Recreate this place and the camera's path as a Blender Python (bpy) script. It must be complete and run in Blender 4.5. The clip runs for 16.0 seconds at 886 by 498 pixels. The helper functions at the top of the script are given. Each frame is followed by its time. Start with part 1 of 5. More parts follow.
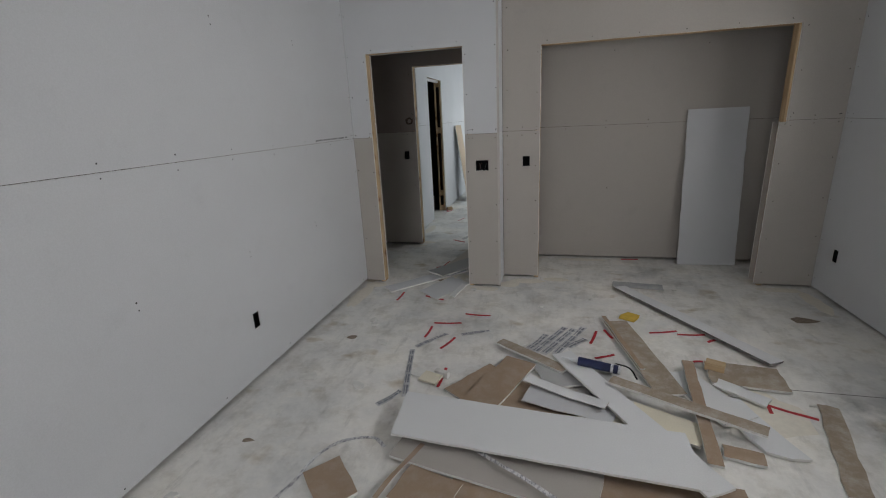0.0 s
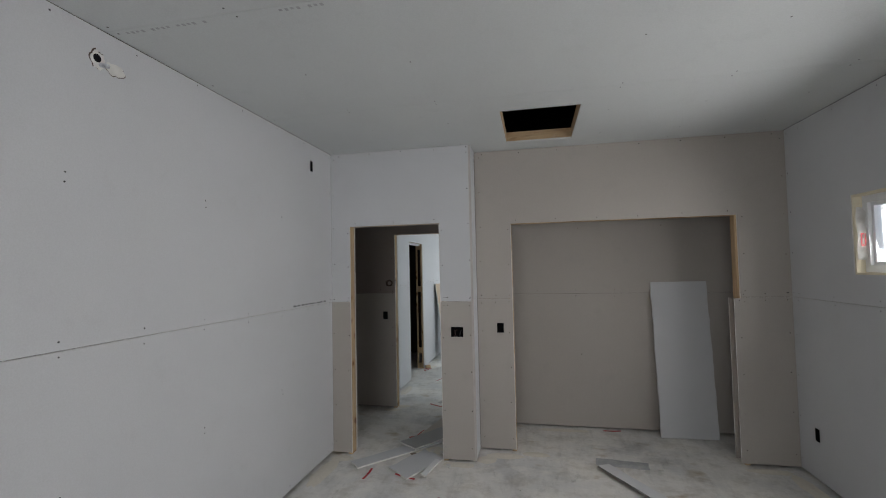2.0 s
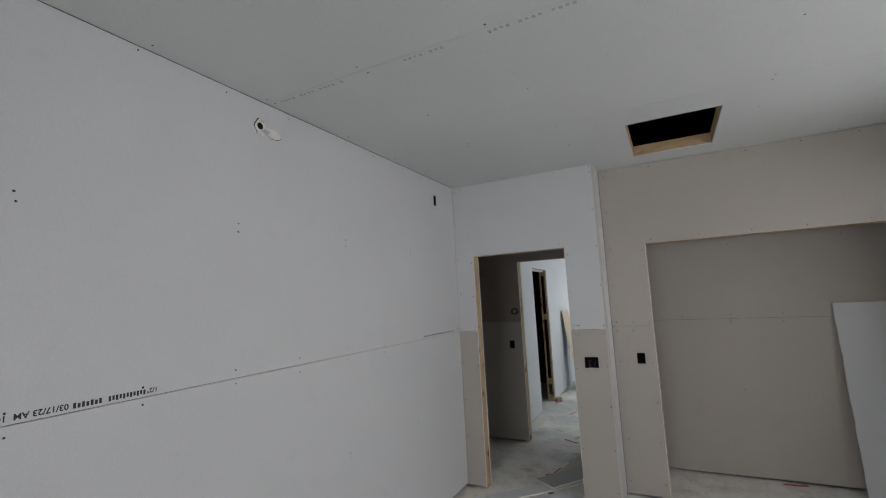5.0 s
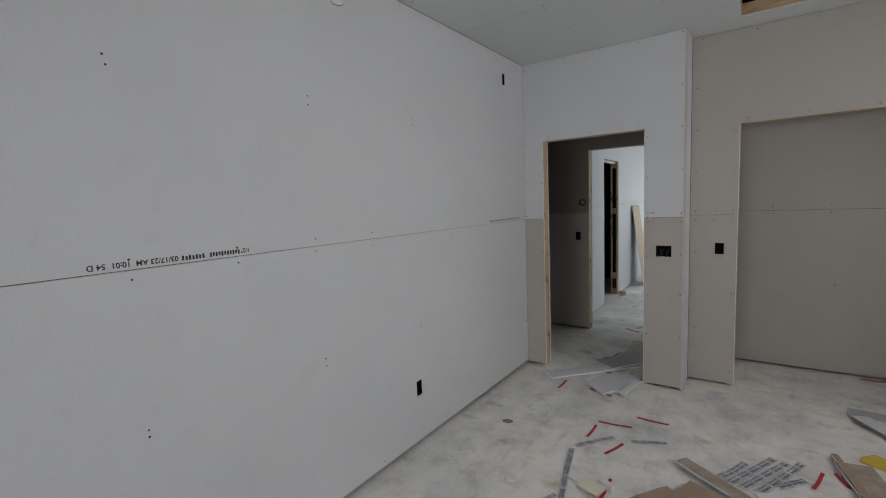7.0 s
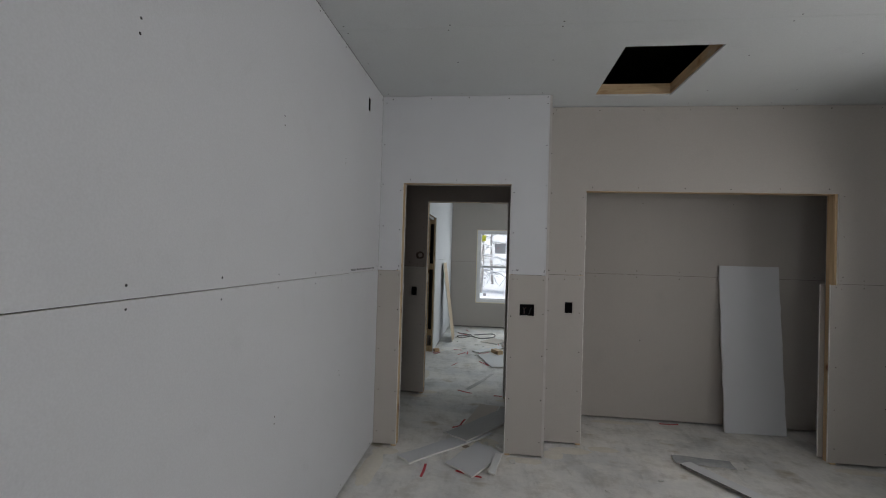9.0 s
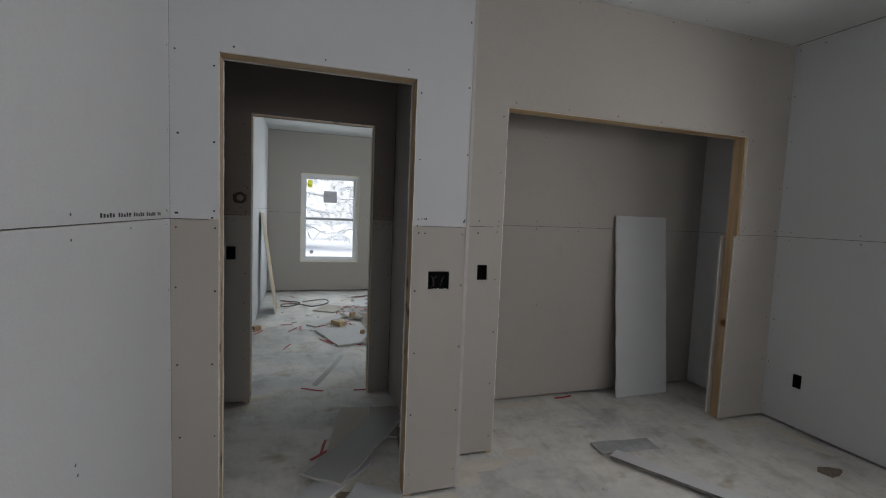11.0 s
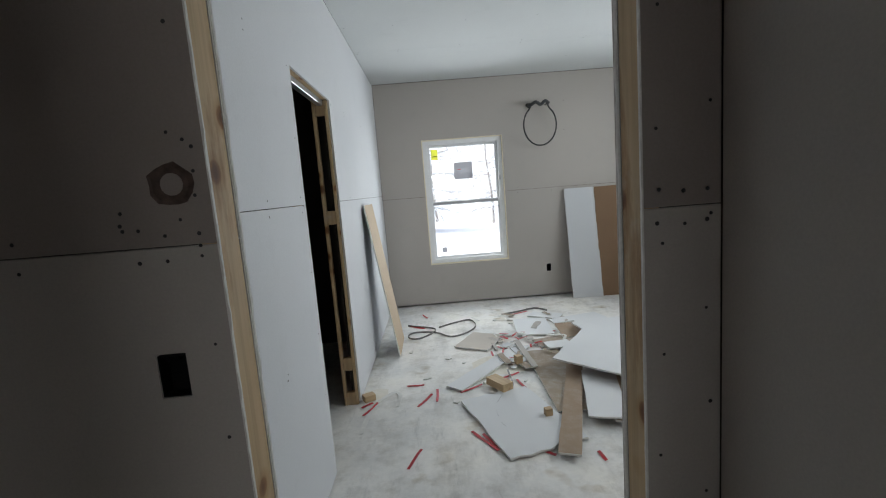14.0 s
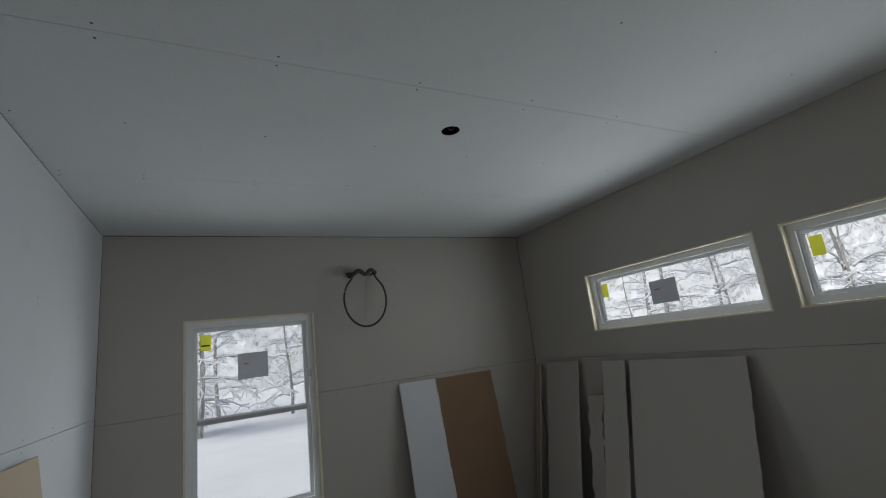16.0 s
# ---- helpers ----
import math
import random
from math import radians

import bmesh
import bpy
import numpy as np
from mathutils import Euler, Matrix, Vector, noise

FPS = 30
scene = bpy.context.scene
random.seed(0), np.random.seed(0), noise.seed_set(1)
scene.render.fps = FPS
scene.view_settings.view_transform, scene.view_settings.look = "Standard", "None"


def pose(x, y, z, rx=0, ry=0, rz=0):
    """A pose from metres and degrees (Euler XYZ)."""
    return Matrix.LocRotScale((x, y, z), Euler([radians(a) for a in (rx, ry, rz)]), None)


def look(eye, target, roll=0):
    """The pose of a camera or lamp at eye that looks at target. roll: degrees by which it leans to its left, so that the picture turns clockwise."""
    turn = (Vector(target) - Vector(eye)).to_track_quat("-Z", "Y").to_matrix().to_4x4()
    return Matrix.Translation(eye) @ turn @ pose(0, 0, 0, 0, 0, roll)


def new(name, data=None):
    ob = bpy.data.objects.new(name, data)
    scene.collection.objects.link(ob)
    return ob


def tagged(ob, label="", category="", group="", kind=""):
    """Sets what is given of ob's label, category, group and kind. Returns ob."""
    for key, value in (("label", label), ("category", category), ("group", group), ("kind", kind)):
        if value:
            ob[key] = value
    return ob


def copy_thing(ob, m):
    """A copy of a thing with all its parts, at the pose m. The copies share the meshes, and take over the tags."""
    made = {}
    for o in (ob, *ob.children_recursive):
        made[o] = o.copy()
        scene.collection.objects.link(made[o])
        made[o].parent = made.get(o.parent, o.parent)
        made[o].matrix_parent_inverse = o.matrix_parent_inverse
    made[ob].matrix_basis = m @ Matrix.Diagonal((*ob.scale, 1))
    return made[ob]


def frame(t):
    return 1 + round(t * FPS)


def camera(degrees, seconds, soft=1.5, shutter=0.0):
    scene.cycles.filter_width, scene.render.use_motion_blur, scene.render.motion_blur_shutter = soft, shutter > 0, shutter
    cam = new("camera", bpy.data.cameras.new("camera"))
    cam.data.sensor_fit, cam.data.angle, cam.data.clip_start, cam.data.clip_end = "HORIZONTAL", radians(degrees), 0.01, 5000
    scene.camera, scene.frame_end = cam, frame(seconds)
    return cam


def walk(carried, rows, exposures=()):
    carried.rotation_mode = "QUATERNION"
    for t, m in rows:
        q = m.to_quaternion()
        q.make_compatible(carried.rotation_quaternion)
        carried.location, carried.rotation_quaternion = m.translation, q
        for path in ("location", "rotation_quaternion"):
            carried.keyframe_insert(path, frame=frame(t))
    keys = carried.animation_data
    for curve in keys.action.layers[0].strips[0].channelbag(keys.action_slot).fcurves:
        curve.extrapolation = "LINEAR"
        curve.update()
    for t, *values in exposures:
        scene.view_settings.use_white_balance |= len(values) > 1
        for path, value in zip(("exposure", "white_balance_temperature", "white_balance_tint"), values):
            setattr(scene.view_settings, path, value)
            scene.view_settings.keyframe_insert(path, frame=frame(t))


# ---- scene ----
cam = camera(90.0, 16.0, soft=1.1)
EXPOSURES = [(0, -0.06), (1, -0.02), (2, -0.02), (3, 0.04), (4, 0.06), (6.5, -0.04), (7, -0.04), (8, -0.08), (9, -0.30), (11.5, -0.24), (12, 0.02), (12.5, 0.02), (13, 0.12), (13.5, 0.38), (14, 0.35), (14.5, 0.05), (15, -0.35), (15.5, -0.7), (16, -1.06)]
PATH = [
    (0, (-0.026, -0.001, 1.518), (-0.502, 1.856, 0.948), -2.8),
    (0.5, (-0.024, -0.004, 1.55), (-0.549, 1.888, 1.166), -2.9),
    (1, (0.008, -0.004, 1.601), (-0.456, 1.935, 1.439), -1.6),
    (1.5, (0.014, -0.006, 1.645), (-0.339, 1.962, 1.655), -0.9),
    (2, (0.048, -0.008, 1.666), (-0.351, 1.95, 1.75), -1.2),
    (2.5, (0.022, -0.025, 1.685), (-0.547, 1.888, 1.815), -1.8),
    (3, (0.022, -0.06, 1.701), (-0.776, 1.767, 1.866), -2.6),
    (3.5, (0.026, -0.061, 1.707), (-0.869, 1.718, 1.893), -3.3),
    (4, (0.012, -0.026, 1.685), (-0.926, 1.727, 1.905), -3.7),
    (4.2, (0.006, -0.018, 1.684), (-0.928, 1.734, 1.931), -3.7),
    (6.3, (0.007, 0.025, 1.593), (-0.818, 1.846, 1.595), -2.2),
    (6.5, (-0.005, 0.016, 1.573), (-0.977, 1.76, 1.459), -2.7),
    (7, (-0.039, 0.008, 1.555), (-1.189, 1.631, 1.347), -2.4),
    (7.5, (-0.146, -0.016, 1.534), (-1.174, 1.7, 1.511), -0.3),
    (8, (-0.367, -0.042, 1.471), (-1.225, 1.763, 1.527), 1.3),
    (8.5, (-0.624, 0.17, 1.456), (-1.213, 2.08, 1.541), 2.2),
    (9, (-0.876, 0.398, 1.506), (-1.107, 2.384, 1.531), 1.7),
    (9.2, (-0.958, 0.458, 1.518), (-1.058, 2.455, 1.526), 1.8),
    (11.3, (-1.329, 2.011, 1.423), (-0.682, 3.888, 1.183), 2.5),
    (11.5, (-1.355, 2.197, 1.44), (-0.722, 4.068, 1.12), 2.3),
    (12, (-1.351, 2.686, 1.45), (-0.801, 4.553, 0.99), 1.1),
    (12.5, (-1.232, 3.071, 1.364), (-0.826, 4.96, 0.847), -2.1),
    (13, (-1.18, 3.473, 1.382), (-0.87, 5.385, 0.888), -2.1),
    (13.5, (-1.233, 3.869, 1.403), (-1.069, 5.819, 0.994), -1.9),
    (14, (-1.168, 4.248, 1.44), (-1.138, 6.23, 1.177), -4.5),
    (14.5, (-1.179, 4.618, 1.459), (-1.133, 6.61, 1.278), -7.4),
    (15, (-1.177, 5.021, 1.479), (-1.013, 7.013, 1.411), -9.6),
    (15.3, (-1.107, 5.288, 1.491), (-0.8, 7.265, 1.519), -12.0),
    (15.5, (-1.057, 5.425, 1.571), (-0.662, 7.384, 1.67), -12.9),
    (15.8, (-1.047, 5.608, 1.609), (-0.343, 7.456, 1.909), -9.2),
    (16, (-1.02, 5.754, 1.627), (-0.108, 7.482, 2.052), -7.0),
]
walk(cam, [(t, look(eye, target, roll)) for t, eye, target, roll in PATH], EXPOSURES)

# ---- world and light ----
world = bpy.data.worlds.new("overcast_sky")
scene.world = world
world.use_nodes = True
wn = world.node_tree
sky = wn.nodes.new("ShaderNodeTexSky")
sky.sky_type = "NISHITA"
sky.sun_disc = False
sky.sun_elevation = radians(52)
sky.sun_rotation = radians(270)
sky.dust_density = 1.0
sky.air_density = 1.0
wn.links.new(sky.outputs[0], wn.nodes["Background"].inputs[0])
wn.nodes["Background"].inputs[1].default_value = 0.15

sun_data = bpy.data.lights.new("sun", "SUN")
sun_data.energy, sun_data.angle, sun_data.color = 4.5, radians(40), (1.0, 0.97, 0.93)
sun_ob = new("sun", sun_data)
sun_ob.matrix_world = look((-25, 4, 32), (0, 4, 0))


def window_light(name, place, target, w, h, power, color=(0.885, 0.96, 1.0), spread=150):
    d = bpy.data.lights.new(name, "AREA")
    d.shape, d.size, d.size_y, d.energy, d.color = "RECTANGLE", w, h, power, color
    d.spread = radians(spread)
    o = new(name, d)
    o.matrix_world = look(place, target)
    return o


# area lamps for daylight at the openings; rear transom and back are unseen additions
window_light("daylight_transom_bedroom", (2.165, 2.60, 1.82), (-0.6, 2.60, 1.25), 1.36, 0.40, 14.5, (1.0, 0.985, 0.978), 150)
# lamp of an unseen second transom, added as a source for the bedroom
window_light("daylight_transom_added", (2.165, 0.945, 1.82), (-0.6, 0.945, 1.25), 1.36, 0.40, 14.5, (1.0, 0.985, 0.978), 150)
# invented fill from behind the camera, set in an added window
window_light("added_fill_back", (-0.66, -3.62, 1.50), (-1.35, 2.4, 0.5), 1.9, 1.5, 16, (1.0, 0.985, 0.978), 118)
window_light("daylight_far", (-0.755, 9.79, 1.28), (-0.755, 5, 1.2), 0.86, 1.4, 14)
window_light("daylight_transom_far", (2.115, 8.07, 1.85), (-1, 8.07, 1.85), 1.38, 0.40, 20, spread=160)
window_light("daylight_transom_near", (2.115, 6.42, 1.85), (-1, 6.42, 1.85), 1.38, 0.40, 13, spread=160)


# ---- materials ----
def material(name):
    m = bpy.data.materials.new(name)
    m.use_nodes = True
    return m, m.node_tree, m.node_tree.nodes["Principled BSDF"]


def noise_tex(nt, scale, detail=4.0, rough=0.55, stretch=None):
    co = nt.nodes.new("ShaderNodeTexCoord")
    n = nt.nodes.new("ShaderNodeTexNoise")
    n.inputs["Scale"].default_value = scale
    n.inputs["Detail"].default_value = detail
    n.inputs["Roughness"].default_value = rough
    if stretch:
        mp = nt.nodes.new("ShaderNodeMapping")
        mp.inputs["Scale"].default_value = stretch
        nt.links.new(co.outputs["Object"], mp.inputs[0])
        nt.links.new(mp.outputs[0], n.inputs["Vector"])
    else:
        nt.links.new(co.outputs["Object"], n.inputs["Vector"])
    return n.outputs["Fac"]


def ramp(nt, fac, stops):
    r = nt.nodes.new("ShaderNodeValToRGB")
    r.color_ramp.elements[0].position, r.color_ramp.elements[0].color = stops[0][0], (*stops[0][1], 1)
    r.color_ramp.elements[1].position, r.color_ramp.elements[1].color = stops[-1][0], (*stops[-1][1], 1)
    for p, c in stops[1:-1]:
        e = r.color_ramp.elements.new(p)
        e.color = (*c, 1)
    nt.links.new(fac, r.inputs[0])
    return r.outputs[0]


def mix(nt, fac, a, b, mode="MIX"):
    m = nt.nodes.new("ShaderNodeMix")
    m.data_type, m.blend_type = "RGBA", mode
    for sock, v in ((m.inputs[0], fac), (m.inputs[6], a), (m.inputs[7], b)):
        if isinstance(v, (int, float)):
            sock.default_value = v
        elif isinstance(v, tuple):
            sock.default_value = (*v, 1)
        else:
            nt.links.new(v, sock)
    return m.outputs[2]


def bump(nt, bs, fac, strength, dist=0.002):
    b = nt.nodes.new("ShaderNodeBump")
    b.inputs["Strength"].default_value = strength
    b.inputs["Distance"].default_value = dist
    nt.links.new(fac, b.inputs["Height"])
    nt.links.new(b.outputs[0], bs.inputs["Normal"])


def shade(c, k):
    return tuple(min(1.0, v * k) for v in c)


def paper_board(name, c, spread=0.025, rough=0.85, grain=0.12, dust=0.0):
    """Paper-faced gypsum board: faint mottling, handling smudges and paper grain."""
    m, nt, bs = material(name)
    big = ramp(nt, noise_tex(nt, 1.3, 3), [(0.3, shade(c, 1 - spread)), (0.7, shade(c, 1 + spread * 0.6))])
    smudge = ramp(nt, noise_tex(nt, 5.0, 6, 0.65), [(0.24, (0.95, 0.95, 0.95)), (0.42, (1, 1, 1))])
    col = mix(nt, 1.0, big, smudge, "MULTIPLY")
    if dust:
        powder = ramp(nt, noise_tex(nt, 11.0, 9, 0.78), [(0.46, (0, 0, 0)), (0.66, (dust, dust, dust))])
        col = mix(nt, powder, col, (0.62, 0.60, 0.57))
    fibre = ramp(nt, noise_tex(nt, 160, 2), [(0.3, (0.96, 0.96, 0.96)), (0.7, (1.03, 1.03, 1.03))])
    nt.links.new(mix(nt, 1.0, col, fibre, "MULTIPLY"), bs.inputs["Base Color"])
    bs.inputs["Roughness"].default_value = rough
    bump(nt, bs, noise_tex(nt, 90, 3), grain)
    return m


def lumber(name, c, dark, axis="z"):
    """Sawn softwood: soft grain along one axis, scattered round knots, a few stains and mud smears."""
    m, nt, bs = material(name)
    st = {"z": (16, 16, 0.7), "x": (0.7, 16, 16), "y": (16, 0.7, 16)}[axis]
    st3 = {"z": (5, 5, 1.1), "x": (1.1, 5, 5), "y": (5, 1.1, 5)}[axis]
    soft = tuple(0.45 * d + 0.55 * v for d, v in zip(dark, c))
    g = ramp(nt, noise_tex(nt, 2.2, 5, 0.6, st), [(0.30, soft), (0.52, c), (0.74, shade(c, 1.14))])
    co = nt.nodes.new("ShaderNodeTexCoord")
    vo = nt.nodes.new("ShaderNodeTexVoronoi")
    vo.inputs["Scale"].default_value = 7.0
    nt.links.new(co.outputs["Object"], vo.inputs["Vector"])
    knot = ramp(nt, vo.outputs["Distance"], [(0.10, (0.30, 0.17, 0.10)), (0.17, (0.52, 0.36, 0.24)), (0.21, (0.86, 0.78, 0.68)), (0.34, (1, 1, 1))])
    sep = nt.nodes.new("ShaderNodeSeparateColor")
    nt.links.new(vo.outputs["Color"], sep.inputs[0])
    gate = nt.nodes.new("ShaderNodeMath")
    gate.operation = "GREATER_THAN"
    gate.inputs[1].default_value = 0.5
    nt.links.new(sep.outputs[0], gate.inputs[0])
    knots = mix(nt, gate.outputs[0], (1, 1, 1), knot)
    grime = ramp(nt, noise_tex(nt, 1.5, 6, 0.66, st3), [(0.27, (0.34, 0.28, 0.25)), (0.35, (0.68, 0.57, 0.48)), (0.45, (1, 1, 1)), (0.72, (1.0, 0.95, 0.89))])
    col = mix(nt, 1.0, mix(nt, 1.0, g, knots, "MULTIPLY"), grime, "MULTIPLY")
    smear = ramp(nt, noise_tex(nt, 3.1, 8, 0.75), [(0.58, (0, 0, 0)), (0.72, (0.5, 0.5, 0.5))])
    nt.links.new(mix(nt, smear, col, (0.55, 0.50, 0.43)), bs.inputs["Base Color"])
    bs.inputs["Roughness"].default_value = 0.7
    bump(nt, bs, noise_tex(nt, 6.0, 4, 0.6, st), 0.25, 0.001)
    return m


def plain(name, c, rough=0.6, metal=0.0, var=0.12, scale=30.0):
    m, nt, bs = material(name)
    col = ramp(nt, noise_tex(nt, scale, 4), [(0.3, shade(c, 1 - var)), (0.7, shade(c, 1 + var))])
    nt.links.new(col, bs.inputs["Base Color"])
    bs.inputs["Roughness"].default_value = rough
    bs.inputs["Metallic"].default_value = metal
    return m


def concrete():
    """Slab with drywall dust, trowel clouds, brown stains and scuffs."""
    m, nt, bs = material("dusty_concrete")
    base = ramp(nt, noise_tex(nt, 1.5, 5, 0.52), [(0.27, (0.46, 0.46, 0.455)), (0.40, (0.68, 0.675, 0.66)), (0.58, (0.83, 0.81, 0.775)), (0.76, (0.88, 0.84, 0.76))])
    fine = ramp(nt, noise_tex(nt, 26, 5, 0.7), [(0.3, (0.92, 0.92, 0.92)), (0.65, (1.03, 1.03, 1.03))])
    dust = ramp(nt, noise_tex(nt, 4.2, 7, 0.68), [(0.5, (0, 0, 0)), (0.68, (1, 1, 1))])
    stain = ramp(nt, noise_tex(nt, 2.7, 3, 0.5, (1, 1.4, 1)), [(0.27, (0.66, 0.58, 0.46)), (0.37, (1, 1, 1))])
    scuff = ramp(nt, noise_tex(nt, 3.0, 6, 0.7, (5, 1.2, 1)), [(0.30, (0.80, 0.80, 0.80)), (0.44, (1, 1, 1))])
    c = mix(nt, 1.0, base, fine, "MULTIPLY")
    c = mix(nt, 1.0, c, stain, "MULTIPLY")
    c = mix(nt, 1.0, c, scuff, "MULTIPLY")
    band = ramp(nt, noise_tex(nt, 1.2, 6, 0.62, (2.6, 0.55, 1)), [(0.28, (0.70, 0.69, 0.68)), (0.40, (0.92, 0.92, 0.92)), (0.47, (1, 1, 1))])
    c = mix(nt, 1.0, c, band, "MULTIPLY")
    half = nt.nodes.new("ShaderNodeMath")
    half.operation = "MULTIPLY"
    half.inputs[1].default_value = 0.65
    nt.links.new(dust, half.inputs[0])
    c = mix(nt, half.outputs[0], c, (0.86, 0.835, 0.79))
    blot = ramp(nt, noise_tex(nt, 5.5, 8, 0.7), [(0.36, (0.82, 0.805, 0.78)), (0.52, (1, 1, 1))])
    c = mix(nt, 1.0, c, blot, "MULTIPLY")
    nt.links.new(c, bs.inputs["Base Color"])
    bs.inputs["Roughness"].default_value = 0.75
    bump(nt, bs, noise_tex(nt, 14, 8, 0.7), 0.25, 0.004)
    return m


def window_glass():
    m, nt, bs = material("window_glass")
    bs.inputs["Base Color"].default_value = (0.96, 0.98, 0.98, 1)
    bs.inputs["Roughness"].default_value = 0.0
    bs.inputs["IOR"].default_value = 1.2
    bs.inputs["Transmission Weight"].default_value = 1.0
    return m


WHITE = paper_board("white_face_paper", (0.585, 0.593, 0.61))
# lighter copy of the white paper, making up for weak light on the floor
WHITE_LIT = paper_board("lit_white_face_paper", (0.70, 0.705, 0.712))
GREIGE = paper_board("ivory_face_paper", (0.425, 0.395, 0.362))
# browner paper, darkened further to stand in for low light in the hall
TAUPE_DIMMED = paper_board("taupe_dimmed_paper", (0.30, 0.262, 0.238), 0.06)
GREYBOARD = paper_board("light_grey_face_paper", (0.43, 0.43, 0.428))
CEIL = paper_board("ceiling_face_paper", (0.61, 0.63, 0.632))
BROWN = paper_board("brown_back_paper", (0.345, 0.25, 0.175), 0.10, 0.9, 0.2, 0.16)
DUSTY = paper_board("dusty_brown_paper", (0.335, 0.27, 0.205), 0.16, 0.9, 0.3, 0.38)
CORE = plain("gypsum_core", (0.72, 0.71, 0.68), 0.95, 0, 0.08, 60)
PINE_Z = lumber("pine_upright", (0.54, 0.395, 0.235), (0.30, 0.20, 0.11), "z")
PINE_X = lumber("pine_along_x", (0.54, 0.395, 0.235), (0.30, 0.20, 0.11), "x")
PINE_Y = lumber("pine_along_y", (0.54, 0.395, 0.235), (0.30, 0.20, 0.11), "y")
CREAM = plain("pale_window_lining", (0.76, 0.69, 0.53), 0.7, 0, 0.1, 8)
VINYL = plain("white_vinyl", (0.78, 0.79, 0.80), 0.35, 0, 0.03, 12)
GLASS = window_glass()
FLOOR = concrete()
DUST = plain("gypsum_dust", (0.74, 0.70, 0.62), 0.98, 0, 0.05, 30)
# near black in place of missing light in wall cavities, attic and storeroom
UNLIT_DARK = plain("unlit_dark", (0.05, 0.042, 0.035), 0.9)
BLACK = plain("black_plastic", (0.006, 0.006, 0.007), 0.95)
BLACK.node_tree.nodes["Principled BSDF"].inputs["Specular IOR Level"].default_value = 0.12
SCREW = plain("black_screw", (0.025, 0.025, 0.027), 0.5, 0.3)
INK = plain("black_ink", (0.03, 0.03, 0.035), 0.8)
BEAD = plain("pale_corner_bead", (0.475, 0.45, 0.43), 0.7, 0, 0.08, 14)
STEEL = plain("galvanised_steel", (0.55, 0.56, 0.57), 0.35, 0.9, 0.15, 15)
RED = plain("red_paper_tape", (0.42, 0.022, 0.03), 0.6, 0, 0.25, 40)
BLUE = plain("blue_tube_print", (0.012, 0.019, 0.075), 0.35, 0, 0.3, 25)
YELLOW = plain("yellow_paper", (0.62, 0.42, 0.06), 0.8, 0, 0.1, 20)
def label_film(name, c):
    """Thin printed film on glass that lets some daylight through."""
    m, nt, bs = material(name)
    bs.inputs["Base Color"].default_value = (*c, 1)
    bs.inputs["Roughness"].default_value = 0.5
    tr = nt.nodes.new("ShaderNodeBsdfTranslucent")
    tr.inputs[0].default_value = (*shade(c, 1.0), 1)
    ms = nt.nodes.new("ShaderNodeMixShader")
    ms.inputs[0].default_value = 0.55
    nt.links.new(bs.outputs[0], ms.inputs[1])
    nt.links.new(tr.outputs[0], ms.inputs[2])
    clear = nt.nodes.new("ShaderNodeBsdfTransparent")
    clear.inputs[0].default_value = (*shade(c, 1.1), 1)
    thin = nt.nodes.new("ShaderNodeMixShader")
    thin.inputs[0].default_value = 0.45
    nt.links.new(ms.outputs[0], thin.inputs[1])
    nt.links.new(clear.outputs[0], thin.inputs[2])
    nt.links.new(thin.outputs[0], nt.nodes["Material Output"].inputs[0])
    return m


FILM = label_film("grey_label_film", (0.56, 0.56, 0.57))
LIMEFILM = label_film("yellow_green_film", (0.93, 0.93, 0.25))
RAIL_SHADE = plain("shaded_rail_grey", (0.42, 0.42, 0.43), 0.6, 0, 0.12, 20)
PAPERWHITE = plain("torn_white_paper", (0.70, 0.69, 0.66), 0.9, 0, 0.1, 20)
SNOW = plain("snow", (0.88, 0.88, 0.88), 0.9, 0, 0.05, 0.7)
BARK = plain("dark_bark", (0.44, 0.41, 0.38), 0.95, 0, 0.35, 9)
SIDING = plain("exterior_sheathing", (0.35, 0.30, 0.22), 0.9, 0, 0.15, 6)
WIRE = plain("black_cable_jacket", (0.03, 0.03, 0.032), 0.5)
REDWIRE = plain("copper_red_wire", (0.07, 0.022, 0.016), 0.5)

KRAFT = paper_board("dark_kraft_paper", (0.215, 0.13, 0.075), 0.1, 0.85, 0.2)
TAN = paper_board("tan_back_paper", (0.50, 0.39, 0.28), 0.08, 0.9, 0.2)
TANFLAT = paper_board("trodden_tan_paper", (0.55, 0.50, 0.445), 0.12, 0.9, 0.2)
CREAMBOARD = paper_board("cream_face_paper", (0.74, 0.69, 0.56), 0.1, 0.9, 0.2)
SLATE = paper_board("printed_slate_paper", (0.42, 0.43, 0.45), 0.4, 0.8, 0.2, 0.5)
FLOORPAPER = paper_board("trodden_paper", (0.60, 0.59, 0.57), 0.2, 0.9, 0.2)
SILVER = plain("crumpled_grey_wrap", (0.52, 0.53, 0.56), 0.4, 0.1, 0.5, 45)
# grey of the strapping, also the painted shadow along one board edge
STRAP_SHADE = plain("dull_strap_and_edge_shade", (0.20, 0.19, 0.185), 0.5, 0.2, 0.4, 20)
PATCH = plain("dark_torn_patch", (0.085, 0.058, 0.048), 0.95, 0, 0.4, 50)
STAIN = plain("dried_mud", (0.24, 0.19, 0.145), 0.95, 0, 0.3, 60)
FAINT = plain("faint_grey_ink", (0.40, 0.41, 0.42), 0.9)


SOILED = plain("soiled_white_paper", (0.50, 0.50, 0.51), 0.7, 0, 0.3, 24)
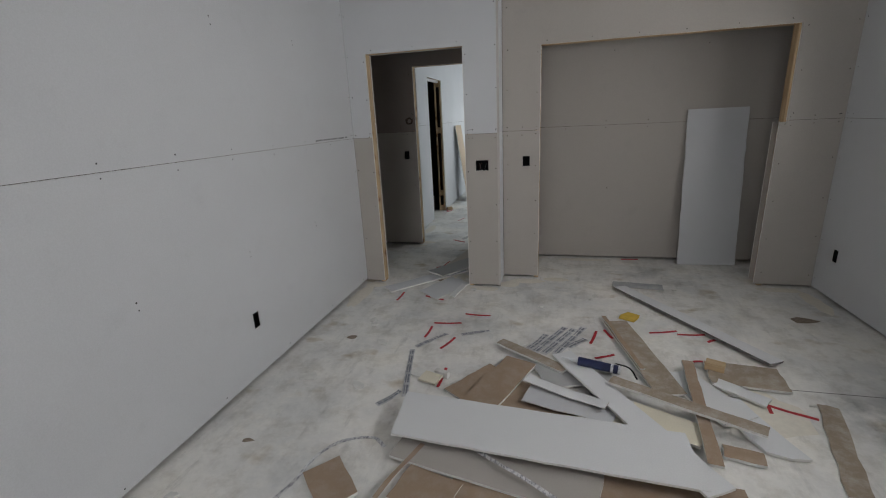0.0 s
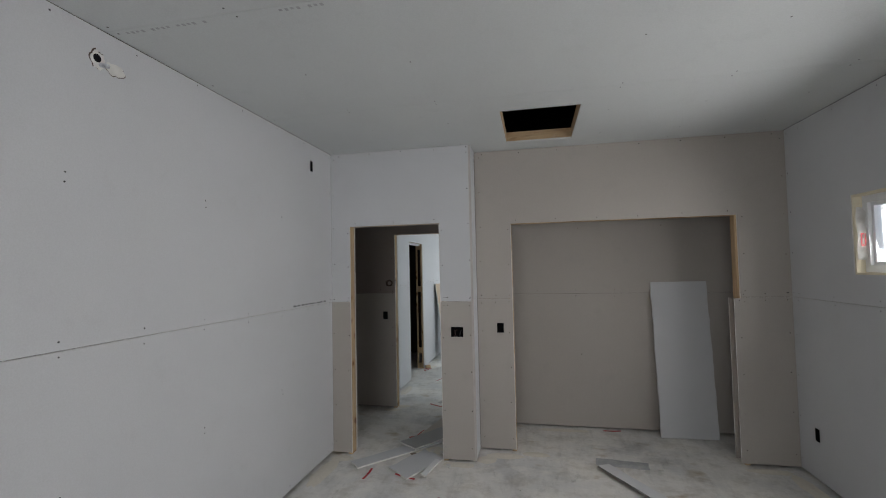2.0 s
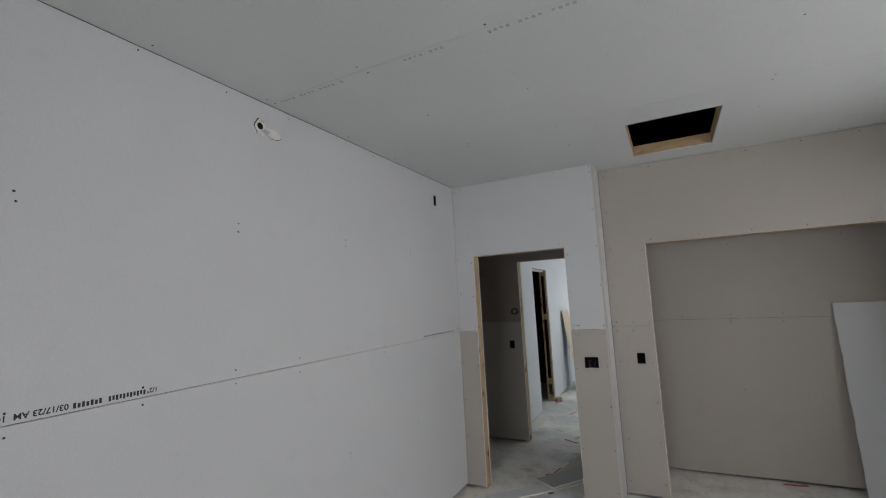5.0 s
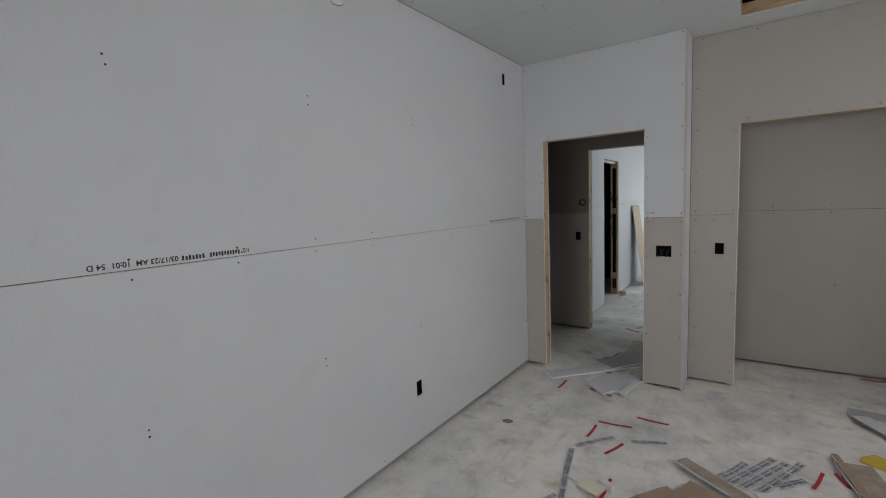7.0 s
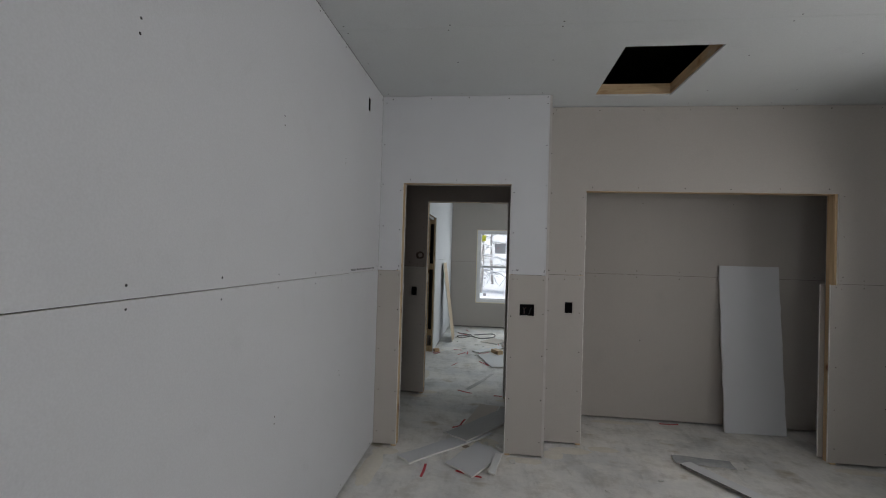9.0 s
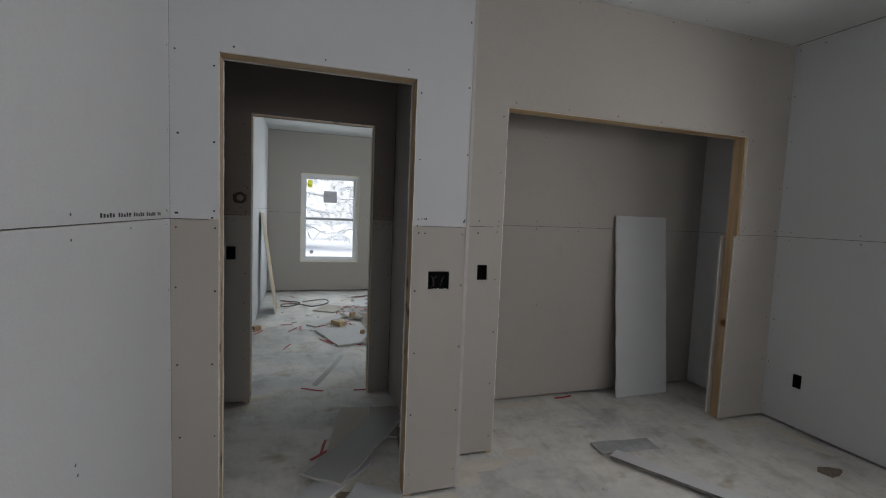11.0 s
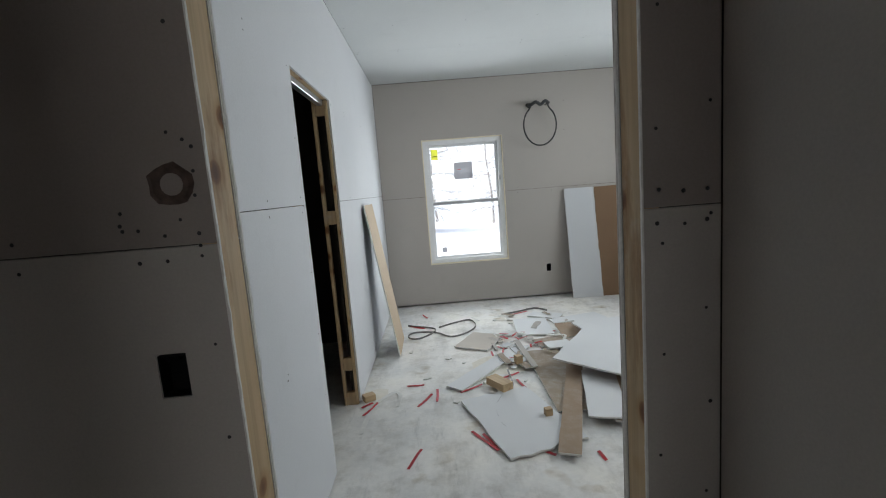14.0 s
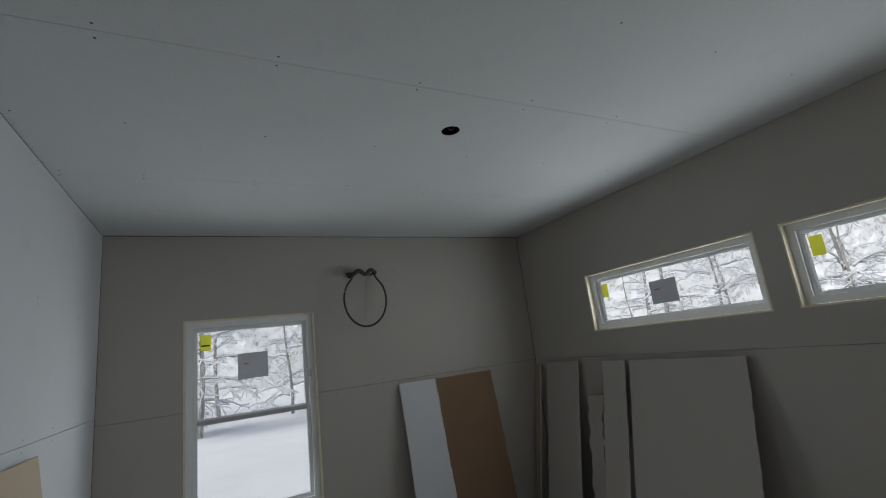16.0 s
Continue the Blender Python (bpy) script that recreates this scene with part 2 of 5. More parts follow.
BLUEGREY = plain("blue_grey_ink", (0.20, 0.21, 0.25), 0.8, 0, 0.2, 40)


def print_paper():
    """White paper with rows of dark blue print."""
    m, nt, bs = material("printed_paper")
    ink = ramp(nt, noise_tex(nt, 75, 4, 0.75, (1.0, 0.4, 1.0)), [(0.38, (0.22, 0.225, 0.25)), (0.46, (0.48, 0.48, 0.51)), (0.56, (0.74, 0.74, 0.74))])
    wear = ramp(nt, noise_tex(nt, 7, 5, 0.6), [(0.3, (0.72, 0.70, 0.68)), (0.6, (1, 1, 1))])
    c = mix(nt, 1.0, ink, wear, "MULTIPLY")
    nt.links.new(c, bs.inputs["Base Color"])
    bs.inputs["Roughness"].default_value = 0.5
    return m


def glowing_far_woods():
    """Snow-covered woods seen from afar: branching dark and white streaks that glow by themselves."""
    m, nt, bs = material("glowing_far_woods")
    n1 = noise_tex(nt, 1.8, 10, 0.8, (1, 1, 0.8))
    n2 = noise_tex(nt, 0.16, 4, 0.6)
    c1_ = ramp(nt, n1, [(0.38, (0.30, 0.29, 0.28)), (0.50, (0.58, 0.58, 0.58)), (0.60, (0.86, 0.87, 0.88))])
    c2_ = ramp(nt, n2, [(0.3, (0.7, 0.7, 0.7)), (0.6, (1, 1, 1))])
    c = mix(nt, 1.0, c1_, c2_, "MULTIPLY")
    nt.links.new(c, bs.inputs["Base Color"])
    # the screen emits its own colour in place of daylight falling on it
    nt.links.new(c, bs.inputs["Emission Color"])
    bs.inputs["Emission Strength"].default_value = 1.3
    bs.inputs["Roughness"].default_value = 1.0
    return m


PRINTED = print_paper()
WOODS = glowing_far_woods()

# ---- builders ----
T = 0.0127


def bx(bm, x0, x1, y0, y1, z0, z1, m=None):
    vs = [bm.verts.new((x, y, z)) for z in (z0, z1) for y in (y0, y1) for x in (x0, x1)]
    for f in ((0, 2, 3, 1), (4, 5, 7, 6), (0, 1, 5, 4), (2, 6, 7, 3), (0, 4, 6, 2), (1, 3, 7, 5)):
        bm.faces.new([vs[i] for i in f])
    if m is not None:
        bmesh.ops.transform(bm, matrix=m, verts=vs)
    return vs


def finish(name, bm, mats, smooth=False):
    me = bpy.data.meshes.new(name)
    bm.to_mesh(me)
    bm.free()
    for m in (mats if isinstance(mats, (list, tuple)) else (mats,)):
        me.materials.append(m)
    if smooth:
        for p in me.polygons:
            p.use_smooth = True
    return new(name, me)


def part(name, bm, mat, parent, label="", smooth=False):
    ob = finish(name, bm, mat, smooth)
    ob.parent = parent
    if label:
        ob["label"] = label
    return ob


def block(name, mat, x0, x1, y0, y1, z0, z1, parent=None, bevel=0.0, label=""):
    bm = bmesh.new()
    bx(bm, x0, x1, y0, y1, z0, z1)
    if bevel:
        bmesh.ops.bevel(bm, geom=bm.edges[:], offset=bevel, segments=1, affect="EDGES")
    return part(name, bm, mat, parent, label)


def empty(name, x=0, y=0, z=0):
    o = new(name)
    o.location = (x, y, z)
    return o


def slab(bm, axis, a, b, u0, u1, z0, z1):
    if axis == "x":
        bx(bm, min(a, b), max(a, b), u0, u1, z0, z1)
    else:
        bx(bm, u0, u1, min(a, b), max(a, b), z0, z1)


def cut_rects(u0, u1, z0, z1, opens):
    """Rectangles that fill a board but for its openings."""
    us = sorted({u0, u1, *[min(max(v, u0), u1) for o in opens for v in o[:2]]})
    zs = sorted({z0, z1, *[min(max(v, z0), z1) for o in opens for v in o[2:]]})
    out = []
    for a, b in zip(us, us[1:]):
        run = None
        for c, d in zip(zs, zs[1:]):
            um, zm = (a + b) / 2, (c + d) / 2
            if any(o[0] < um < o[1] and o[2] < zm < o[3] for o in opens):
                if run:
                    out.append((a, b, *run))
                run = None
            else:
                run = (run[0], d) if run else (c, d)
        if run:
            out.append((a, b, *run))
    return out


def boards(parent, axis, face, sgn, u0, u1, opens=(), cuts=(), lower=None, upper=None, seam=1.37, z0=0.02, z1=2.7365, gap=0.0015):
    """Gypsum boards hung in two rows on one side of a wall; each board is a piece of its own."""
    for lo, hi, mat in ((z0, seam - gap, lower), (seam + gap, z1, upper)):
        ends = [u0, *cuts, u1]
        for a, b in zip(ends, ends[1:]):
            bm = bmesh.new()
            for r in cut_rects(a + (gap if a != u0 else 0.0004), b - (gap if b != u1 else 0.0004), lo, hi, opens):
                slab(bm, axis, face, face - sgn * T, *r)
            for f in bm.faces:
                f.normal_update()
                f.material_index = 0 if abs(f.normal.x if axis == "x" else f.normal.y) > 0.5 else 1
            part("drywall_board", bm, [mat, CORE], parent)


def fringe(parent, axis, face, sgn, u, side, z0, z1):
    """Torn face paper and crumbled gypsum along one upright cut edge."""
    bm = bmesh.new()
    n = int((z1 - z0) / 0.02)
    prev = None
    for k in range(n + 1):
        z = z0 + (z1 - z0) * k / n
        w = 0.0015 + 0.0045 * max(0.0, noise.noise(Vector((u * 7, z * 16, 2.0)))) + 0.002 * random.random()
        row = []
        for du, df in ((-0.001, 0.0008), (w, 0.0004), (w * 0.6, -0.008), (-0.001, -0.009)):
            uu, ff = u + side * du, face + sgn * df
            row.append(bm.verts.new((ff, uu, z) if axis == "x" else (uu, ff, z)))
        if prev:
            for i in range(4):
                bm.faces.new((prev[i], prev[(i + 1) % 4], row[(i + 1) % 4], row[i]))
        prev = row
    bmesh.ops.recalc_face_normals(bm, faces=bm.faces[:])
    ob = part("torn_edge", bm, CORE, parent)
    ob["kind"] = "stuff"
    return ob


def core(name, label, axis, mid, u0, u1, opens=(), z1=2.78, thick=0.012):
    """The dark middle of a framed wall."""
    bm = bmesh.new()
    opens = [(o[0] - 0.03, o[1] + 0.03, o[2], o[3] + 0.03) if o[2] < 0 else o for o in opens]
    for r in cut_rects(u0, u1, 0.0, z1, opens):
        slab(bm, axis, mid - thick / 2, mid + thick / 2, *r)
    ob = finish(name, bm, UNLIT_DARK)
    return tagged(ob, label, "wall", kind="structure")


def screws(parent, axis, face, sgn, spots, r=0.0042):
    """Black screw heads, a hair proud of their dimples."""
    bm = bmesh.new()
    for u, z in spots:
        u += random.uniform(-0.006, 0.006)
        z += random.uniform(-0.008, 0.008)
        rr = r * random.uniform(0.8, 1.15)
        c = [bm.verts.new((face + sgn * 0.0009, u, z) if axis == "x" else (u, face + sgn * 0.0009, z))]
        ring = []
        for k in range(8):
            du, dz = rr * math.cos(k * math.pi / 4), rr * math.sin(k * math.pi / 4)
            ring.append(bm.verts.new((face + sgn * 0.0003, u + du, z + dz) if axis == "x" else (u + du, face + sgn * 0.0003, z + dz)))
        for k in range(8):
            bm.faces.new((c[0], ring[k], ring[(k + 1) % 8]))
    ob = part("screw_heads", bm, SCREW, parent)
    ob["kind"] = "stuff"
    return ob


def line_up(a, b, step):
    n = max(1, round((b - a) / step))
    return [a + (b - a) * i / n for i in range(n + 1)]


def seam_screws(u0, u1, seam=1.37, off=0.03, step=0.4):
    return [(u, seam + s * off) for u in line_up(u0, u1, step) for s in (-1, 1)]


def edge_screws(u, z0, z1, step=0.31):
    return [(u, z) for z in line_up(z0, z1, step)]


# ---- setting: floor, ceilings, roof ----
floor = tagged(block("floor", FLOOR, -3.6, 2.22, -3.78, 9.88, -0.12, 0.0), "grey concrete slab floor covered in white drywall dust", "floor", kind="structure")


def ceiling(name, x0, x1, y0, y1, seams, opens=()):
    bm = bmesh.new()
    ys = [y0, *seams, y1]
    for a, b in zip(ys, ys[1:]):
        for (p, q, r, s) in cut_rects(x0, x1, a + 0.0012, b - 0.0012, opens):
            bx(bm, p, q, r, s, 2.74, 2.74 + T)
    return tagged(finish(name, bm, CEIL), "white untaped drywall ceiling with visible board seams", "ceiling", kind="structure")


HATCH = (-0.155, 0.392, 3.048, 3.848)
c1 = ceiling("ceiling_1", -1.78, 2.095, -3.6, 4.08, (-2.06, -0.84, 0.37, 1.58, 2.77), [HATCH])
c2 = ceiling("ceiling_2", -1.78, 2.06, 5.258, 9.752, (6.08, 7.30, 8.52), [(0.0505, 0.1545, 7.5785, 7.6825)])
c3 = ceiling("ceiling_3", -3.5, 2.095, 4.083, 5.250, ())
bm = bmesh.new()
bx(bm, -3.7, 2.4, -3.9, 10.1, 3.3, 3.34)
bx(bm, -3.7, -3.66, -3.9, 10.1, 2.76, 3.3)
bx(bm, 2.24, 2.28, -3.9, 10.1, 2.76, 3.3)
bx(bm, -3.7, 2.4, -3.94, -3.9, 2.76, 3.3)
bx(bm, -3.7, 2.4, 9.98, 10.02, 2.76, 3.3)
roof = tagged(finish("roof", bm, UNLIT_DARK), "dark attic deck above the ceilings", "roof", kind="structure")

# ---- setting: walls ----
D1 = (-1.600, -0.76, -1, 2.058)
D2 = (-1.602, -0.744, -1, 2.077)
D3 = (6.415, 7.21, -1, 2.068)
CL = [(-0.151, 1.667, -1, 1.37), (-0.151, 1.715, 1.36, 2.057)]
W2 = (-1.251, -0.26, 0.515, 2.055)
T1 = (7.317, 8.83, 1.592, 2.11)
T2 = (5.66, 7.17, 1.592, 2.11)
T0 = (1.85, 3.36, 1.565, 2.085)
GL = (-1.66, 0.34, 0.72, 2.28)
BK = (0.19, 1.70, 1.565, 2.085)
OUT1 = (2.112, 2.168, 0.325, 0.425)
OUT2 = (3.41, 3.458, 2.505, 2.60)
OUT3 = (-0.675, -0.565, 1.06, 1.15)
OUT4 = (-0.298, -0.235, 1.06, 1.15)
OUT5 = (-1.762, -1.70, 1.055, 1.15)
OUT8 = (-2.556, -2.495, 0.31, 0.415)
OUT6 = (3.83, 3.89, 0.30, 0.40)
OUT7 = (0.21, 0.268, 0.32, 0.415)

wall_left = core("wall_left", "white drywall side wall with one long horizontal seam", "x", -1.838, -3.7, 3.915)
boards(wall_left, "x", -1.78, 1, -3.6, 3.7995, [OUT1, OUT2], (), WHITE, WHITE, z0=0.03)
sp = seam_screws(0.22, 3.75)
for y in (0.22, 0.61, 1.41, 2.19, 2.97):
    sp += [(y, 2.045), (y, 2.075), (y, 0.765), (y, 0.795)]
sp += edge_screws(3.77, 0.1, 2.7) + [(y, 2.715) for y in line_up(-1.4, 3.7, 0.4)] + [(y, 0.06) for y in line_up(-1.4, 3.7, 0.6)]
screws(wall_left, "x", -1.78, 1, sp)

wall_door = core("wall_door", "drywall partition with an uncased door opening", "y", 3.858, -1.84, -0.52, [D1])
boards(wall_door, "y", 3.80, -1, -1.7797, -0.475, [D1, OUT3], (), GREIGE, WHITE)
boards(wall_door, "y", 3.915, 1, -3.4, -0.584, [D1], (), GREIGE, GREIGE)
sp = edge_screws(-1.755, 0.12, 2.68) + edge_screws(-1.62, 0.12, 2.0) + edge_screws(-0.735, 0.12, 2.0) + edge_screws(-0.50, 0.12, 2.68)
sp += [(x, 2.715) for x in line_up(-1.7, -0.5, 0.3)] + [(x, 2.085) for x in line_up(-1.55, -0.8, 0.35)]
sp += [(x, 1.37 + s) for x in (-1.755, -1.62, -0.735, -0.70, -0.50) for s in (-0.03, 0.03)]
screws(wall_door, "y", 3.80, -1, sp)

wall_return = core("wall_return", "short drywall return beside the closet", "x", -0.52, 3.852, 5.15)
boards(wall_return, "x", -0.473, 1, 3.80, 4.083, (), (), WHITE, WHITE)
boards(wall_return, "x", -0.582, -1, 3.915, 5.136, (), (), GREIGE, GREIGE, 2.42)
boards(wall_return, "x", -0.467, 1, 4.20, 4.763, (), (), GREIGE, GREIGE)
for nm, q in (("corner_bead", (-0.476, -0.4705, 3.7985, 3.814)), ("corner_bead", (-0.488, -0.4705, 3.7975, 3.7985))):
    bm = bmesh.new()
    bx(bm, q[0], q[1], q[2], q[3], 0.01, 2.735)
    part(nm, bm, BEAD, wall_return, "pale corner bead")

for f_, g_ in ((3.80, -1), (3.915, 1)):
    fringe(wall_door, "y", f_, g_, D1[0], 1, 0.02, 2.05)
    fringe(wall_door, "y", f_, g_, D1[1], -1, 0.02, 2.05)

wall_closet = core("wall_closet", "ivory drywall closet front with a wide opening", "y", 4.142, -0.52, 2.1, [(-0.151, 1.72, -1, 2.057)])
boards(wall_closet, "y", 4.085, -1, -0.471, 2.093, CL + [OUT4], (), GREIGE, GREIGE)
boards(wall_closet, "y", 4.20, 1, -0.467, 2.093, CL, (), GREIGE, GREIGE)
sp = edge_screws(-0.43, 0.12, 2.68) + edge_screws(-0.18, 0.12, 2.0) + edge_screws(2.06, 0.12, 2.68) + edge_screws(1.75, 1.42, 2.04) + edge_screws(1.71, 0.12, 1.34)
sp += [(x, 2.715) for x in line_up(-0.4, 2.0, 0.35)] + [(x, 2.085) for x in line_up(-0.1, 1.65, 0.36)]
sp += [(x, 1.37 + s) for x in (-0.43, -0.3, -0.18, 1.74, 1.9, 2.06) for s in (-0.03, 0.03)]
screws(wall_closet, "y", 4.085, -1, sp)

fringe(wall_closet, "y", 4.085, -1, -0.151, 1, 0.02, 2.05)
fringe(wall_closet, "y", 4.085, -1, 1.667, -1, 0.02, 1.365)

wall_closet_back = core("wall_closet_back", "ivory drywall closet back wall", "y", 4.845, -0.52, 2.1)
boards(wall_closet_back, "y", 4.765, -1, -0.465, 2.093, (), (), GREIGE, GREIGE)
screws(wall_closet_back, "y", 4.765, -1, seam_screws(-0.3, 2.0) + [(x, z) for x in (0.5, 1.3) for z in (0.75, 2.05)])

wall_hall = core("wall_hall", "drywall hall wall with an uncased door opening", "y", 5.196, -3.4, 2.06, [D2])
# the upper boards carry part of the hall's dimness in their colour
boards(wall_hall, "y", 5.138, -1, -3.4, -0.584, [D2, OUT5, OUT8], (), GREIGE, TAUPE_DIMMED, 1.37)
boards(wall_hall, "y", 5.253, 1, -1.778, -0.607, [D2], (), GREIGE, GREIGE)
sp = edge_screws(-1.64, 0.12, 2.0, 0.2) + edge_screws(-0.71, 0.12, 2.0, 0.25) + edge_screws(-0.61, 0.12, 2.6, 0.2)
sp += [(x, 1.37 + s) for x in (-2.4, -2.0, -1.76, -1.70, -1.64, -0.71, -0.66, -0.61) for s in (-0.03, 0.03)] + [(-1.672, 1.588), (-1.632, 1.567), (-1.627, 1.513), (-1.632, 1.465), (-1.671, 1.425), (-1.785, 1.448), (-1.787, 1.425), (-1.787, 1.403)]
screws(wall_hall, "y", 5.138, -1, sp)

for f_, g_ in ((5.138, -1), (5.253, 1)):
    fringe(wall_hall, "y", f_, g_, D2[0], 1, 0.02, 2.07)
    fringe(wall_hall, "y", f_, g_, D2[1], -1, 0.02, 2.07)

# added out of view to close the dark hall, bare near-black core only
wall_hall_end = core("wall_hall_end", "unseen near-black wall closing the end of the hall", "x", -3.4, 3.85, 5.26)

wall_left_far = core("wall_left_far", "white drywall side wall with a narrow pocket-door opening", "x", -1.838, 5.208, 9.76, [D3])
boards(wall_left_far, "x", -1.78, 1, 5.255, 9.753, [D3], (), WHITE, WHITE, 1.42)
sp = seam_screws(5.5, 9.7, 1.42) + edge_screws(6.37, 0.15, 2.05) + edge_screws(7.25, 0.15, 2.05) + [(y, 2.715) for y in line_up(5.4, 9.6, 0.4)]
sp += [(y, z) for y in (5.9, 7.7, 8.5, 9.2) for z in (0.75, 0.78, 2.05, 2.08)]
screws(wall_left_far, "x", -1.78, 1, sp)

fringe(wall_left_far, "x", -1.78, 1, 6.41, 1, 0.02, 2.08)
fringe(wall_left_far, "x", -1.78, 1, 7.21, -1, 0.02, 2.08)

wall_far = core("wall_far", "ivory drywall window wall", "y", 9.84, -1.84, 2.12, [W2])
boards(wall_far, "y", 9.755, -1, -1.778, 2.05, [W2, OUT7], (), GREIGE, GREIGE)
screws(wall_far, "y", 9.755, -1, seam_screws(-0.1, 2.0) + [(x, z) for x in (0.5, 1.3) for z in (0.75, 2.05, 2.4)])

wall_right_far = core("wall_right_far", "ivory drywall wall with two strip windows", "x", 2.135, 5.2, 9.84, [T1, T2])
boards(wall_right_far, "x", 2.053, -1, 5.603, 9.753, [T1, T2], (), GREIGE, GREIGE)
wall_right = core("wall_right", "white drywall wall with one strip window", "x", 2.18, -3.78, 4.9, [T0, BK])
boards(wall_right, "x", 2.095, -1, -3.6, 4.788, [T0, BK, OUT6], (), WHITE, WHITE)
screws(wall_right, "x", 2.095, -1, seam_screws(0.2, 4.0) + edge_screws(4.06, 0.1, 2.7) + [(y, 2.7) for y in line_up(0.2, 3.9, 0.4)])
# closing wall out of view; its opening is added to admit light
wall_back = core("wall_back", "unseen white back wall with a window opening added for light", "y", -3.68, -1.84, 2.2, [GL])
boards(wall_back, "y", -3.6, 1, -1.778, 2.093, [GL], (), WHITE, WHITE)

# outer skin of the house
bm = bmesh.new()
for r in cut_rects(-3.9, 10.0, -0.5, 2.8, [T0, BK, T1, T2]):
    slab(bm, "x", 2.225, 2.24, *r)
for r in cut_rects(-3.7, 2.24, -0.5, 2.8, [W2]):
    slab(bm, "y", 9.92, 9.935, *r)
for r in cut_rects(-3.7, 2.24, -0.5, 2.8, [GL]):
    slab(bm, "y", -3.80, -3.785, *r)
slab(bm, "x", -3.7, -3.685, -3.8, 9.93, -0.5, 2.8)
tagged(finish("wall_outer", bm, SIDING), "wood sheathing on the outside of the house", "wall", kind="structure")
# storeroom behind the pocket-door opening, its darkness put into the wall colour
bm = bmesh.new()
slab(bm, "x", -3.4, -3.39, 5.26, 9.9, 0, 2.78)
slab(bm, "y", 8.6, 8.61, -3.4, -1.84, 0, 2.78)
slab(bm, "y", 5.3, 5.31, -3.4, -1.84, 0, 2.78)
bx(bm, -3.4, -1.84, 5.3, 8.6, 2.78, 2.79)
tagged(finish("wall_store", bm, UNLIT_DARK), "closet walls behind the pocket-door opening, coloured near black for lack of light", "wall", kind="structure")


# ---- rough lumber round the openings ----
def stud(name, mat, parent, x0, x1, y0, y1, z0, z1):
    return block(name, mat, x0, x1, y0, y1, z0, z1, parent, 0.002)


door_1 = tagged(empty("door_1", -1.18, 3.858, 0), "raw pine rough framing of a doorway without a door", "doorway", kind="structure")
door_2 = tagged(empty("door_2", -1.18, 5.196, 0), "raw pine rough framing of the hall doorway", "doorway", kind="structure")
door_3 = tagged(empty("door_3", -1.838, 6.8, 0), "narrow pocket-door frame with split studs and spacer blocks", "doorway", kind="structure")
closet_opening = tagged(empty("closet_opening", 0.76, 4.142, 0), "raw pine framing of a wide closet opening", "opening", kind="structure")


def under(parent, ob):
    ob.parent = parent
    ob.location = ob.location - parent.location
    return ob


def frame_y(parent, o, ya, yb):
    """Trimmer studs and header lining an opening in a wall that runs along x."""
    for a, b in ((o[0] - 0.040, o[0] - 0.0015), (o[1] + 0.0015, o[1] + 0.040)):
        under(parent, stud("trimmer_stud", PINE_Z, None, a, b, ya + T + 0.001, yb - T - 0.001, 0.0, o[3] + 0.002))
    under(parent, stud("header", PINE_X, None, o[0] - 0.001, o[1] + 0.001, ya + T + 0.001, yb - T - 0.001, o[3] + 0.003, o[3] + 0.038))


frame_y(door_1, D1, 3.80, 3.915)
frame_y(door_2, D2, 5.138, 5.253)
under(closet_opening, stud("trimmer_stud", PINE_Z, None, -0.187, -0.147, 4.1, 4.185, 0, 2.06))
under(closet_opening, stud("trimmer_stud", PINE_Z, None, 1.700, 1.738, 4.1, 4.185, 0, 2.06))
under(closet_opening, stud("header", PINE_X, None, -0.146, 1.699, 4.1, 4.185, 2.054, 2.092))
for xa in (-1.795, -1.875):
    under(door_3, stud("split_stud", PINE_Z, None, xa - 0.019, xa, 7.20, 7.245, 0, 2.068))
for z in (0.0, 0.25, 1.27, 1.975):
    under(door_3, stud("spacer_block", PINE_Z, None, -1.8735, -1.8155, 7.203, 7.24, z, z + 0.09))
under(door_3, stud("near_stud", PINE_Z, None, -1.885, -1.795, 6.375, 6.412, 0, 2.068))
under(door_3, stud("header", PINE_Y, None, -1.885, -1.795, 6.414, 7.198, 2.07, 2.108))
under(door_3, block("track", STEEL, -1.858, -1.82, 6.42, 7.195, 2.033, 2.068, None, 0.003, "galvanised sliding-door track"))
# lumber lining the attic hatch
hatch = tagged(empty("attic_hatch", 0.11, 3.46, 2.74), "open attic hatch lined with pine lumber", "hatch", kind="structure")
hx0, hx1, hy0, hy1 = HATCH
for q in ((hx0 - 0.038, hx0 + 0.004, hy0, hy1), (hx1 - 0.004, hx1 + 0.038, hy0, hy1)):
    under(hatch, stud("joist", PINE_Y, None, *q, 2.754, 2.83))
for q in ((hx0 - 0.036, hx1 + 0.036, hy0 - 0.04, hy0 + 0.004), (hx0 - 0.036, hx1 + 0.036, hy1 - 0.004, hy1 + 0.04)):
    under(hatch, stud("joist", PINE_X, None, *q, 2.754, 2.83))


# ---- windows ----
def ring(bm, w, h, t, y0, y1, cx=0.0, z0=0.0):
    """A rectangular frame of bars, outer size w by h, bar width t."""
    bx(bm, cx - w / 2, cx - w / 2 + t, y0, y1, z0, z0 + h)
    bx(bm, cx + w / 2 - t, cx + w / 2, y0, y1, z0, z0 + h)
    bx(bm, cx - w / 2 + t, cx + w / 2 - t, y0, y1, z0, z0 + t)
    bx(bm, cx - w / 2 + t, cx + w / 2 - t, y0, y1, z0 + h - t, z0 + h)


